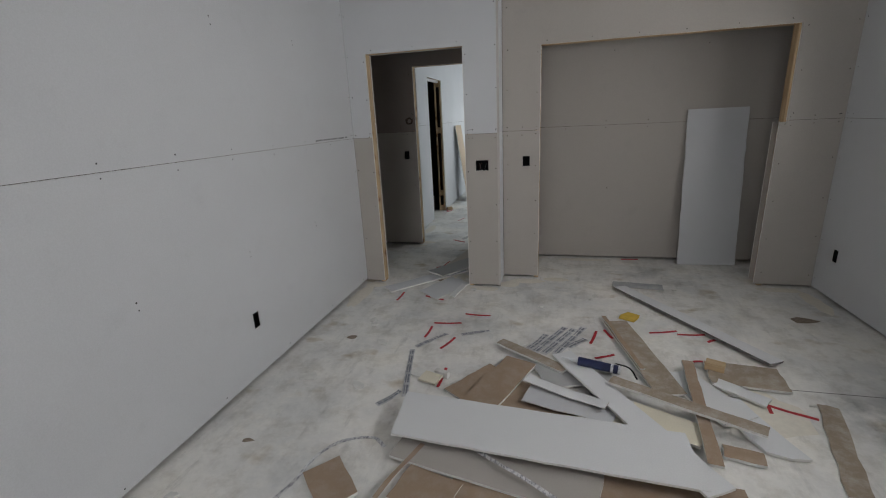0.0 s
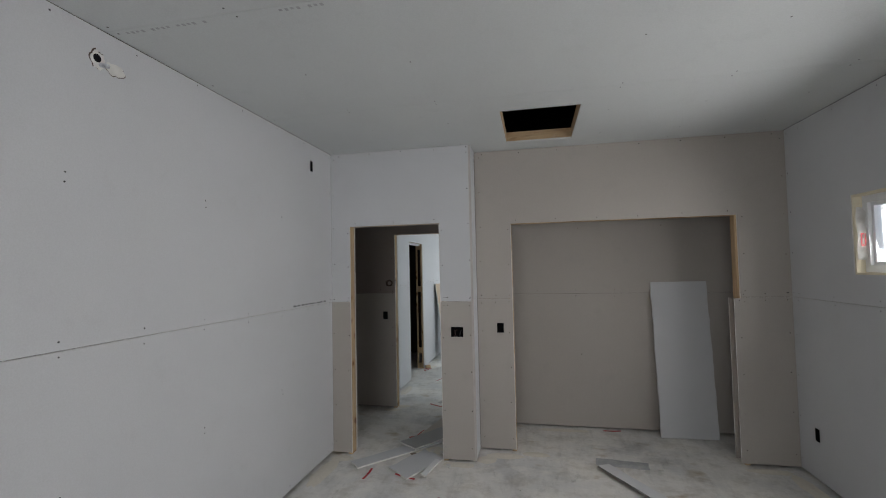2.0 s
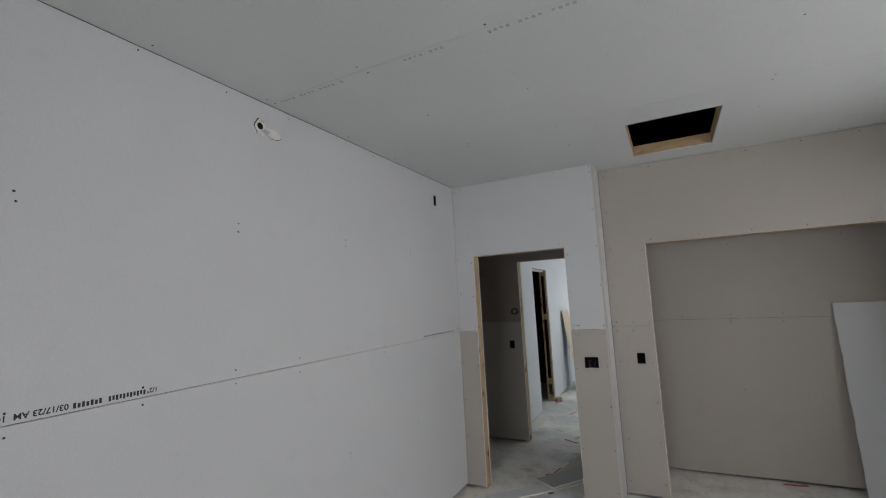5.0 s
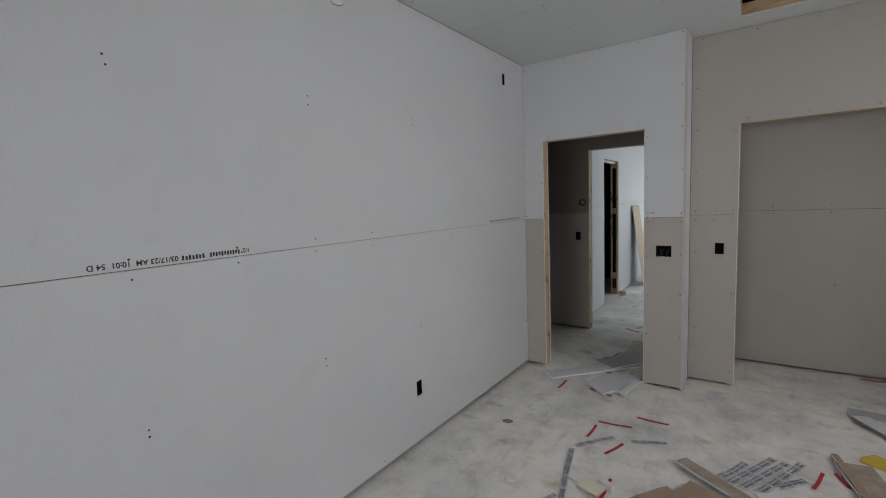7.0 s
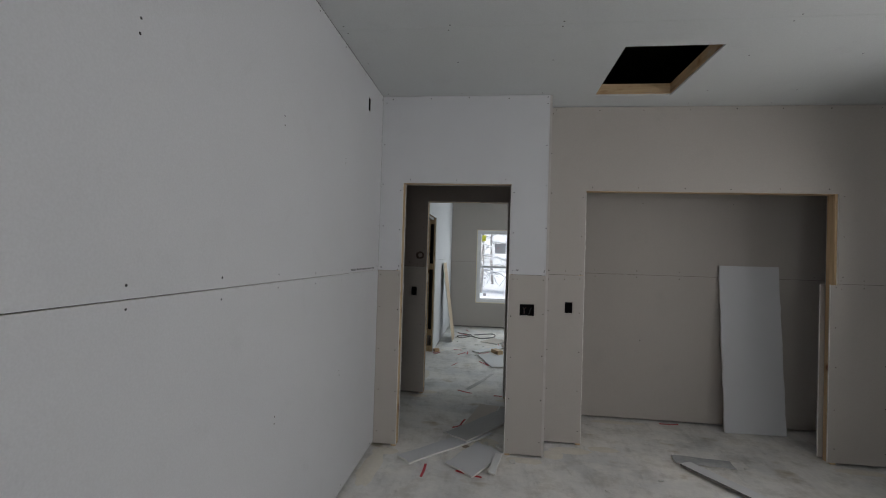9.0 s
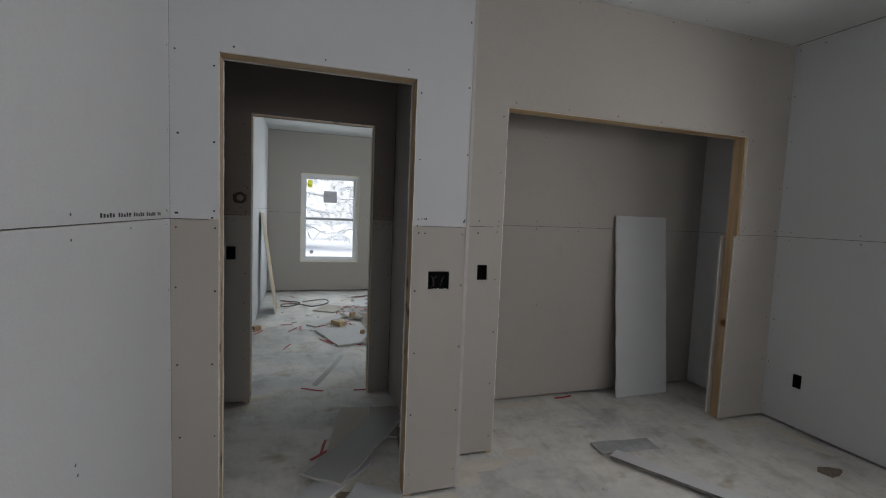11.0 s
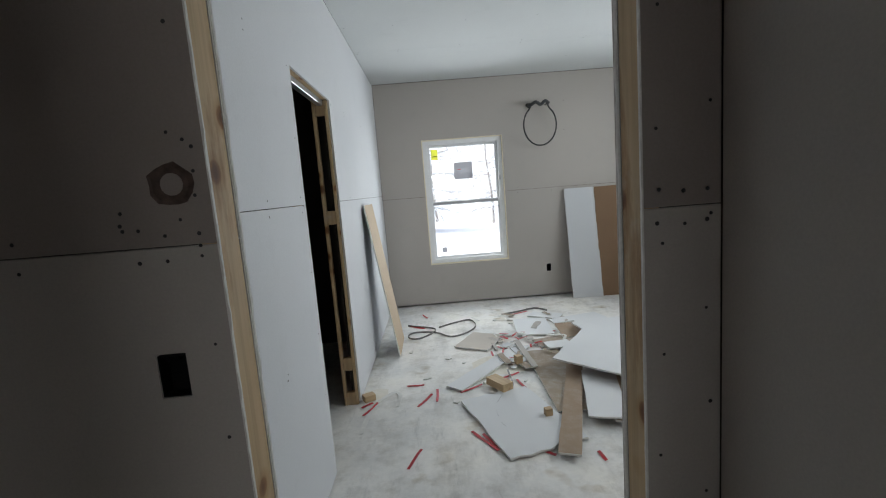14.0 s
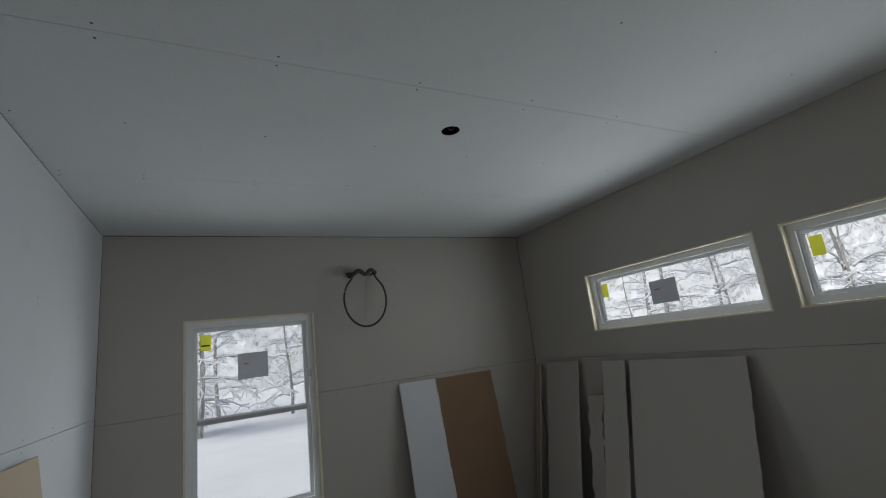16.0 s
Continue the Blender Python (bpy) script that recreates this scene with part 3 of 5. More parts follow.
def pane(parent, w, h, y, z0, cx=0.0):
    bm = bmesh.new()
    bx(bm, cx - w / 2, cx + w / 2, y, y + 0.004, z0, z0 + h)
    ob = part("pane", bm, GLASS, parent)
    ob.visible_shadow = False
    return ob


def flat(name, parent, mat, x0, x1, z0, z1, y, label=""):
    bm = bmesh.new()
    bx(bm, x0, x1, y, y + 0.001, z0, z1)
    return part(name, bm, mat, parent, label)


def lining(parent, w, h, depth, mat):
    bm = bmesh.new()
    ring(bm, w - 0.002, h - 0.002, 0.012, 0.004, depth)
    return part("lining", bm, mat, parent, "pale raw wood and foam lining")


def hung_window(name, m, label, stickers=True):
    """Double-hung vinyl window; local x along the wall, y outward, z up from the sill."""
    w, h = 0.991, 1.54
    win = tagged(empty(name), label, "window", kind="structure")
    lining(win, w, h, 0.07, CREAM)
    bm = bmesh.new()
    ring(bm, w - 0.028, h - 0.028, 0.05, 0.035, 0.12, 0, 0.014)
    part("window_frame", bm, VINYL, win)
    for nm, z0, hh, y in (("lower_sash", 0.066, 0.70, 0.05), ("upper_sash", 0.755, 0.72, 0.085)):
        bm = bmesh.new()
        ring(bm, w - 0.13, hh, 0.028, y, y + 0.032, 0, z0)
        s = part(nm, bm, VINYL, win)
        pane(s, w - 0.17, hh - 0.04, y + 0.012, z0 + 0.02)
    # grey strip over the white rail, its shadow put into the colour
    bm = bmesh.new()
    bx(bm, -w / 2 + 0.09, w / 2 - 0.09, 0.046, 0.052, 0.742, 0.772)
    part("meeting_rail", bm, RAIL_SHADE, win, "meeting rail strip, coloured grey for the shadow on it")
    bm = bmesh.new()
    for sx in (-0.2, 0.2):
        bx(bm, sx - 0.03, sx + 0.03, 0.052, 0.085, 0.768, 0.785)
    part("sash_lock", bm, VINYL, win)
    bm = bmesh.new()
    bx(bm, w / 2 - 0.06, w / 2 - 0.045, 0.02, 0.036, 1.0, 1.06)
    part("latch", bm, STEEL, win, "small metal jamb latch")
    if stickers:
        flat("sticker", win, LIMEFILM, -0.385, -0.305, 1.30, 1.425, 0.088, "yellow-green energy label")
        flat("sticker_band", win, BLACK, -0.375, -0.315, 1.335, 1.345, 0.0872)
        flat("sticker", win, FILM, -0.115, 0.115, 1.045, 1.25, 0.088, "grey translucent installation notice")
        flat("sticker_mark", win, RED, -0.07, -0.03, 1.16, 1.168, 0.0872)
        flat("sticker", win, FILM, -0.335, -0.275, 0.145, 0.205, 0.053, "small grey label")
    win.matrix_world = m
    return win


def strip_window(name, m, label, w=1.513, h=0.518, stickers=True):
    """Fixed strip window set deep in a wood-lined opening."""
    win = tagged(empty(name), label, "window", kind="structure")
    lining(win, w, h, 0.10, CREAM)
    bm = bmesh.new()
    ring(bm, w - 0.028, h - 0.028, 0.045, 0.055, 0.13, 0, 0.014)
    part("window_frame", bm, VINYL, win)
    bm = bmesh.new()
    ring(bm, w - 0.12, h - 0.12, 0.022, 0.075, 0.11, 0, 0.06)
    s = part("sash", bm, VINYL, win)
    pane(s, w - 0.15, h - 0.15, 0.09, 0.075)
    if stickers:
        flat("sticker", win, LIMEFILM, -w / 2 + 0.10, -w / 2 + 0.17, 0.29, 0.41, 0.088, "yellow-green energy label")
    flat("sticker", win, FILM, -0.15, 0.09, 0.16, 0.345, 0.088, "grey translucent installation notice")
    flat("sticker_mark", win, RED, -0.11, -0.06, 0.27, 0.278, 0.0872)
    win.matrix_world = m
    return win


window_1 = hung_window("window_1", pose(-0.7555, 9.755, 0.515), "white vinyl double-hung window looking onto snowy woods")
window_2 = strip_window("window_2", pose(2.053, 8.0735, 1.592, 0, 0, -90), "fixed white vinyl strip window with stickers, high on the wall")
window_3 = strip_window("window_3", pose(2.053, 6.415, 1.592, 0, 0, -90), "second fixed white vinyl strip window with stickers")
window_4 = strip_window("window_4", pose(2.095, 2.605, 1.565, 0, 0, -90), "bedroom strip window with torn house wrap in the reveal", 1.51, 0.52, False)
# added out of view, patterned on the paired windows of the far room
window_5_added = strip_window("window_5_added", pose(2.095, 0.945, 1.565, 0, 0, -90), "unseen second bedroom strip window, added to match the far room pair", 1.51, 0.52)

# window added out of view as a place for the back fill
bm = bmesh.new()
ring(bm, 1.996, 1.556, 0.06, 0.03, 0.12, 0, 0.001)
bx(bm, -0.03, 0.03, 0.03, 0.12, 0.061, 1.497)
window_6_added = tagged(empty("window_6_added"), "unseen window added to the back wall for light", "window", kind="structure")
part("window_frame", bm, VINYL, window_6_added)
pane(window_6_added, 0.9, 1.43, 0.08, 0.06, -0.48)
pane(window_6_added, 0.9, 1.43, 0.08, 0.06, 0.48)
window_6_added.matrix_world = pose(-0.3, -3.6, 0.721, 0, 0, 180)

# ---- outside ----
ground = tagged(block("ground", SNOW, -400, 400, -400, 400, -0.6, -0.45), "deep snow over open ground", "snow", kind="structure")

# ---- wall stub beside the hall doorway ----
wall_stub = core("wall_stub", "drywall return wall beside the hall doorway", "x", -0.548, 5.260, 5.59)
boards(wall_stub, "x", -0.605, -1, 5.255, 5.600, [(5.441, 5.500, 1.072, 1.166)], (), GREIGE, GREIGE)
boards(wall_stub, "y", 5.602, 1, -0.605, 2.05, (), (), GREIGE, GREIGE)
screws(wall_stub, "x", -0.605, -1, edge_screws(5.58, 0.2, 2.6, 0.35) + edge_screws(5.30, 0.25, 2.6, 0.4))


# ---- builders for loose things ----
def tube(bm, pts, r, sides=6, taper=1.0):
    """A tube through the given points."""
    pts = [Vector(p) for p in pts]
    rings = []
    for i, p in enumerate(pts):
        d = (pts[min(i + 1, len(pts) - 1)] - pts[max(i - 1, 0)]).normalized()
        a = d.orthogonal().normalized() if abs(d.z) > 0.95 else d.cross(Vector((0, 0, 1))).normalized()
        b = d.cross(a)
        rr = r * (1 + (taper - 1) * i / (len(pts) - 1))
        rings.append([bm.verts.new(p + rr * (math.cos(k * math.tau / sides) * a + math.sin(k * math.tau / sides) * b)) for k in range(sides)])
    for p, q in zip(rings, rings[1:]):
        for k in range(sides):
            bm.faces.new((p[k], p[(k + 1) % sides], q[(k + 1) % sides], q[k]))
    bm.faces.new(rings[0][::-1])
    bm.faces.new(rings[-1])


def smooth_path(pts, n=6):
    """Points of a Catmull-Rom curve through pts."""
    p = [Vector(q) for q in pts]
    p = [2 * p[0] - p[1], *p, 2 * p[-1] - p[-2]]
    out = []
    for i in range(1, len(p) - 2):
        for k in range(n):
            t = k / n
            out.append(0.5 * (2 * p[i] + (p[i + 1] - p[i - 1]) * t + (2 * p[i - 1] - 5 * p[i] + 4 * p[i + 1] - p[i + 2]) * t * t + (3 * p[i] - p[i - 1] - 3 * p[i + 1] + p[i + 2]) * t ** 3))
    out.append(p[-2])
    return out


def sheet_mesh(L, W, th, top, bottom, ragged=0.006, skew=0.0, edge=None, bow=0.0):
    """A cut piece of gypsum board: two paper faces, chalky edges, a broken outline."""
    n = max(3, int(L / 0.09))
    ring_pts = []
    for i in range(n + 1):
        ring_pts.append((-L / 2 + L * i / n, -W / 2 + random.uniform(-1, 1) * ragged * (0.3 if i in (0, n) else 0.5)))
    m = max(2, int(W / 0.06))
    for i in range(1, m):
        ring_pts.append((L / 2 + random.uniform(-1, 1) * ragged + skew * (i / m), -W / 2 + W * i / m))
    for i in range(n + 1):
        ring_pts.append((L / 2 + skew - L * i / n, W / 2 + random.uniform(-1, 1) * ragged * (0.3 if i in (0, n) else 0.5)))
    for i in range(1, m):
        ring_pts.append((-L / 2 + random.uniform(-1, 1) * ragged + skew * (1 - i / m), W / 2 - W * i / m))
    bm = bmesh.new()
    lift = lambda x: bow * (2 * x / L) ** 2
    lo = [bm.verts.new((x, y, lift(x))) for x, y in ring_pts]
    hi = [bm.verts.new((x, y, th + lift(x))) for x, y in ring_pts]
    k = len(ring_pts)
    for i in range(k):
        f = bm.faces.new((lo[i], lo[(i + 1) % k], hi[(i + 1) % k], hi[i]))
        f.material_index = 2
    if bow:
        nn, mm = n + 1, m
        for i in range(n):
            for side, idx, rev in ((hi, 0, False), (lo, 1, True)):
                a, b = side[i], side[i + 1]
                d, c = side[(nn + mm - 1 + n - i) % k], side[(nn + mm - 1 + n - i - 1) % k]
                f = bm.faces.new((a, b, c, d) if not rev else (d, c, b, a))
                f.material_index = idx
    else:
        bm.faces.new(hi).material_index = 0
        bm.faces.new(lo[::-1]).material_index = 1
    me = bpy.data.meshes.new("offcut")
    bm.to_mesh(me)
    bm.free()
    for mt in (top, bottom, edge or CORE):
        me.materials.append(mt)
    return me


LAID = []


def offcut(label, x, y, z, L, W, ang, top=WHITE, bottom=BROWN, th=T, rx=0.0, ry=0.0, ragged=0.006, skew=0.0, name="drywall_offcut", category="offcut", group="offcuts on the floor", edge=None, bow=0.0):
    ob = new(name, sheet_mesh(L, W, th, top, bottom, ragged, skew, edge, bow))
    LAID.append(z)
    ob.matrix_world = pose(x, y, z + 0.0007 * (len(LAID) % 13), rx, ry, ang)
    return tagged(ob, label, category, group)


def leaning(label, x, y, w, h, lean, turn, front, back=BROWN, ragged=0.004, name="drywall_sheet", th=T, tilt=0.0):
    """A board standing on the floor and leaning back; local x runs along its foot."""
    me = sheet_mesh(w, h, th, front, back, ragged)
    me.transform(Matrix.Translation((0, h / 2, -th / 2)))
    ob = new(name, me)
    ob.matrix_world = pose(x, y, 0.004 + w / 2 * abs(math.sin(radians(tilt))), 90 - lean, 0, turn) @ Matrix.Rotation(radians(tilt), 4, "Z")
    return tagged(ob, label, "drywall", "sheets leaning on the walls")


def red_strip(x0, y0, x1, y1, z=0.0, w=0.017):
    """A folded strip of red edge tape lying on the floor."""
    L = math.hypot(x1 - x0, y1 - y0)
    bm = bmesh.new()
    n = 6
    pts = []
    for i in range(n + 1):
        t = i / n
        pts.append((-L / 2 + L * t, 0.004 * math.sin(3 * t + L * 20), 0.001 + 0.003 * abs(math.sin(2.3 * t + L * 9))))
    rows = []
    for px, py, pz in pts:
        rows.append([bm.verts.new((px, py + s * w / 2, pz + q)) for s, q in ((-1, 0), (1, 0.002), (1, 0.0035), (-1, 0.0015))])
    for a, b in zip(rows, rows[1:]):
        for k in range(4):
            bm.faces.new((a[k], b[k], b[(k + 1) % 4], a[(k + 1) % 4]))
    bm.faces.new(rows[0])
    bm.faces.new(rows[-1][::-1])
    ob = finish("tape_strip", bm, RED)
    ob.matrix_world = pose((x0 + x1) / 2, (y0 + y1) / 2, z, 0, 0, math.degrees(math.atan2(y1 - y0, x1 - x0)))
    return tagged(ob, "short red paper end-tape strip lying on the floor", "tape", "red tape strips")


def ribbon(name, label, pts, w, mat, z=0.002, category="tape", stand=False, th=0.0015):
    """A curling strip: lies flat, or stands on its edge."""
    path = smooth_path([(*p, z) if len(p) == 2 else p for p in pts], 6)
    bm = bmesh.new()
    rows = []
    for i, p in enumerate(path):
        d = (path[min(i + 1, len(path) - 1)] - path[max(i - 1, 0)]).normalized()
        s = Vector((0, 0, 1)) if stand else Vector((-d.y, d.x, 0.12 * math.sin(i * 0.5)))
        u = Vector((-d.y, d.x, 0)) if stand else Vector((0, 0, 1))
        base = p + (Vector((0, 0, w / 2)) if stand else Vector((0, 0, abs(0.06 * w))))
        rows.append([bm.verts.new(base + s * w / 2 * a + u * th * b) for a, b in ((-1, 0), (1, 0), (1, 1), (-1, 1))])
    for a, b in zip(rows, rows[1:]):
        for k in range(4):
            bm.faces.new((a[k], b[k], b[(k + 1) % 4], a[(k + 1) % 4]))
    bm.faces.new(rows[0][::-1])
    bm.faces.new(rows[-1])
    bmesh.ops.recalc_face_normals(bm, faces=bm.faces[:])
    return tagged(finish(name, bm, mat), label, category, "curled strips on the floor")


def printed_strip(pts, w, label="white end-paper strip with dark print"):
    """A paper strip with two broken rows of dark print along it."""
    strip = ribbon("paper_strip", label, pts, w, SOILED, 0.002, "paper")
    path = smooth_path([(*p, 0.0) for p in pts], 12)
    bm = bmesh.new()
    for off, wid in ((-0.2, 0.26), (0.2, 0.14)):
        for i in range(1, len(path) - 2):
            if (i * 7 + int(off * 50)) % 5 == 0:
                continue
            a, b = path[i], path[i + 1]
            d = (b - a).normalized()
            n = Vector((-d.y, d.x, 0))
            q = [a + n * w * (off - wid / 2), a + d * (b - a).length * 0.85 + n * w * (off - wid / 2), a + d * (b - a).length * 0.85 + n * w * (off + wid / 2), a + n * w * (off + wid / 2)]
            lift = 0.0052 + 0.09 * w
            lo = [bm.verts.new((v.x, v.y, lift)) for v in q]
            hi = [bm.verts.new((v.x, v.y, lift + 0.0006)) for v in q]
            bm.faces.new(hi)
            bm.faces.new(lo[::-1])
            for k in range(4):
                bm.faces.new((lo[k], lo[(k + 1) % 4], hi[(k + 1) % 4], hi[k]))
    part("print_marking", bm, BLUEGREY, strip, "blue-grey print that cannot be read")["kind"] = "stuff"
    return strip


def shard(label, x, y, z, size, mat, ang=0, th=0.008, sides=5, name="drywall_chip", category="chip"):
    """A broken crumb of board with an uneven outline."""
    bm = bmesh.new()
    out = []
    for k in range(sides):
        a = k * math.tau / sides + random.uniform(-0.35, 0.35)
        r = size * random.uniform(0.3, 0.6)
        out.append((r * 1.5 * math.cos(a), r * math.sin(a)))
    lo = [bm.verts.new((px, py, 0)) for px, py in out]
    hi = [bm.verts.new((px * 0.94, py * 0.94, th)) for px, py in out]
    for k in range(sides):
        bm.faces.new((lo[k], lo[(k + 1) % sides], hi[(k + 1) % sides], hi[k]))
    bm.faces.new(hi)
    bm.faces.new(lo[::-1])
    ob = finish(name, bm, mat)
    ob.matrix_world = pose(x, y, z, 0, 0, ang)
    return tagged(ob, label, category, "broken chips on the floor")


def wood_block(label, x, y, z, sx, sy, sz, ang):
    bm = bmesh.new()
    bx(bm, -sx / 2, sx / 2, -sy / 2, sy / 2, 0, sz)
    bmesh.ops.bevel(bm, geom=bm.edges[:], offset=0.0015, segments=1, affect="EDGES")
    ob = finish("wood_block", bm, PINE_X)
    ob.matrix_world = pose(x, y, z, 0, 0, ang)
    return tagged(ob, label, "wood block", "scrap lumber blocks")


def electrical_box(axis, face, sgn, o, label, wires=False):
    """A recessed plastic device box in a cut-out; open to the room."""
    u0, u1, z0, z1 = o
    w, h, d = u1 - u0 - 0.004, z1 - z0 - 0.004, 0.036
    bm = bmesh.new()
    t = 0.003
    bx(bm, -w / 2, -w / 2 + t, 0.002, d, 0.002, h)
    bx(bm, w / 2 - t, w / 2, 0.002, d, 0.002, h)
    bx(bm, -w / 2 + t, w / 2 - t, 0.002, d, 0.002, 0.002 + t)
    bx(bm, -w / 2 + t, w / 2 - t, 0.002, d, h - t, h)
    bx(bm, -w / 2 + t, w / 2 - t, d - t, d, 0.002 + t, h - t)
    box = tagged(empty("electrical_box"), label, "electrical box", "device boxes in the walls")
    part("box", bm, BLACK, box)
    for sx in (-1, 1):
        bm = bmesh.new()
        bx(bm, sx * w * 0.18 - 0.004, sx * w * 0.18 + 0.004, 0.004, 0.014, h - 0.012, h - 0.003)
        part("screw_tab", bm, BLACK, box)
    if wires:
        for k, (s, e) in enumerate(((-0.26, 0.012), (-0.13, -0.008), (0.16, 0.01))):
            bm = bmesh.new()
            s *= w
            tube(bm, smooth_path([(s, d - 0.004, h * 0.12), (s + e, 0.024, h * (0.30 + 0.06 * k)), (s + 0.4 * e, 0.026, h * (0.55 - 0.07 * k)), (s + 2 * e, d - 0.006, h * 0.72)], 5), 0.0026, 5)
            part("wire", bm, (REDWIRE, WIRE, WIRE)[k], box, "dark cable end")
        bm = bmesh.new()
        for k in range(5):
            bx(bm, -w * 0.42 + w * 0.17 * k, -w * 0.42 + w * (0.17 * k + 0.11), -0.0006, 0.004, 0.001, 0.003 + 0.0018 * ((k * 7) % 3))
        part("torn_paper", bm, PAPERWHITE, box, "torn paper along the cut-out")
    um = (u0 + u1) / 2
    turn = {("x", 1): 90, ("x", -1): -90, ("y", -1): 0, ("y", 1): 180}[(axis, sgn)]
    box.matrix_world = pose(face if axis == "x" else um, um if axis == "x" else face, z0, 0, 0, turn)
    return box


electrical_box("x", -1.78, 1, OUT1, "empty black outlet box low in the white wall")
electrical_box("x", -1.78, 1, OUT2, "empty black box high in the white wall")
electrical_box("y", 3.80, -1, OUT3, "double switch box with cable ends inside", True)
electrical_box("y", 4.085, -1, OUT4, "empty black switch box beside the closet")
electrical_box("y", 5.138, -1, OUT8, "empty black outlet box low in the hall wall")
electrical_box("y", 5.138, -1, OUT5, "empty black switch box in the hall")
electrical_box("x", 2.095, -1, OUT6, "empty black outlet box by the closet corner")
electrical_box("y", 9.755, -1, OUT7, "empty black outlet box under the cable loop")
electrical_box("x", -0.605, -1, (5.441, 5.500, 1.072, 1.166), "empty black switch box in the return wall")



# ---- leaning sheets ----
leaning("narrow white drywall sheet leaning in the closet", 1.445, 4.61, 0.507, 1.48, 5.4, 0, WHITE, tilt=0.4)
leaning("white drywall strip leaning on the window wall", 0.645, 9.515, 0.37, 1.35, 9.2, 0, WHITE)
leaning("brown-backed drywall sheet leaning with its back out", 1.13, 9.525, 0.61, 1.345, 8.2, 0, KRAFT, WHITE)
leaning("tan-backed drywall sheet leaning on the white wall", -1.565, 8.29, 0.50, 1.37, 8.0, 90, TAN, WHITE)
leaning("thin brown drywall strip standing in the corner", 1.74, 9.66, 0.08, 1.34, 11.5, -90, BROWN, WHITE)
leaning("ivory drywall strip leaning below the strip windows", 1.75, 9.29, 0.44, 1.36, 11.0, -90, GREIGE)
leaning("tall narrow ivory drywall strip leaning under the window", 1.70, 8.62, 0.24, 1.36, 12.5, -90, GREIGE)
leaning("broken ivory drywall strip standing behind the others", 1.80, 8.88, 0.16, 1.05, 9.0, -90, GREIGE, BROWN, 0.02)
leaning("wide ivory drywall sheet leaning under the strip windows", 1.71, 7.99, 0.93, 1.36, 12.5, -90, GREIGE)
leaning("brown-backed offcut standing against the return wall", -0.455, 5.665, 0.20, 1.17, 2.4, 180, BROWN, WHITE, 0.01)

# ---- bedroom floor: the heap of offcuts ----
offcut("dusty brown drywall offcut lying under the heap", -0.20, 2.085, 0.001, 0.74, 0.38, -36, BROWN, WHITE)
offcut("brown-backed drywall offcut beside the heap", -0.30, 2.25, 0.015, 0.56, 0.20, 68, BROWN, WHITE)
offcut("large brown-backed sheet under the white board", 0.16, 1.50, 0.001, 1.15, 0.46, -6, BROWN, WHITE)
offcut("greyish drywall board under the white board", -0.26, 1.60, 0.015, 0.92, 0.24, -11, GREIGE, BROWN)
offcut("long clean white drywall board on top of the heap", -0.066, 1.78, 0.062, 1.365, 0.32, -4, WHITE_LIT, BROWN, rx=2.5, skew=-0.04)
offcut("white drywall strip lying across the heap", 0.345, 2.09, 0.043, 1.18, 0.135, -60, WHITE_LIT, BROWN, ry=-1.0)
# dark edge colour draws the shadow gap under this strip
offcut("long white drywall strip on the open floor", 0.925, 3.288, 0.012, 1.36, 0.115, -57.5, WHITE_LIT, KRAFT, 0.0127, rx=-4, edge=STRAP_SHADE)
offcut("brown drywall strip crossing the heap", 0.634, 2.14, 0.060, 0.72, 0.075, -27, DUSTY, WHITE)
offcut("second brown drywall strip under the crossing one", 0.726, 2.18, 0.034, 0.87, 0.06, -97, BROWN, WHITE)
offcut("dusty brown drywall strip with scraped paper", 0.532, 2.73, 0.004, 0.90, 0.165, -78, DUSTY, WHITE)
offcut("scraped dusty drywall piece lying flat", 1.066, 2.55, 0.001, 0.38, 0.24, -5, DUSTY, WHITE)
offcut("narrow drywall strip with a crushed edge", -0.14, 2.575, 0.016, 0.52, 0.075, -35, DUSTY, WHITE)
offcut("white drywall sliver with a curved break", 0.985, 2.375, 0.012, 0.26, 0.09, -38, WHITE_LIT, BROWN, ragged=0.016)
offcut("white triangular drywall piece", 0.932, 2.15, 0.003, 0.44, 0.15, -72, WHITE_LIT, BROWN, ragged=0.02, skew=0.07)
offcut("cream drywall piece half covered by strips", 0.535, 2.03, 0.016, 0.34, 0.17, -26, CREAMBOARD, BROWN)
offcut("dusty brown strip alone on the floor", 1.273, 2.02, 0.001, 0.66, 0.09, 73, DUSTY, WHITE, 0.004, ragged=0.014)
offcut("small brown drywall offcut", 0.825, 1.875, 0.005, 0.16, 0.085, -12, BROWN, WHITE)
offcut("brown-backed square offcut near the white wall", -0.942, 1.385, 0.003, 0.25, 0.17, -46, BROWN, WHITE, rx=3)
offcut("brown-backed offcut under the grey board", -0.52, 1.42, 0.003, 0.26, 0.20, -15, BROWN, WHITE)
offcut("thin white paper-faced strip curling on the heap", 0.06, 2.17, 0.046, 0.46, 0.07, -24, WHITE_LIT, BROWN, 0.004, bow=0.012)
offcut("dark scraped drywall piece with print by the strip", 0.72, 3.945, 0.001, 0.41, 0.14, -6, SLATE, BROWN, 0.004, ragged=0.016)
offcut("white drywall piece under the crossed strips", 0.79, 2.32, 0.003, 0.46, 0.20, -62, WHITE_LIT, BROWN, ragged=0.012)
offcut("white drywall piece tucked under the white strip", 0.08, 2.10, 0.026, 0.46, 0.17, -16, WHITE, BROWN, 0.005, ragged=0.012)
offcut("thin brown paper-edged sliver by the scraped strip", 0.44, 2.87, 0.016, 0.72, 0.03, -78, BROWN, BROWN, 0.009)
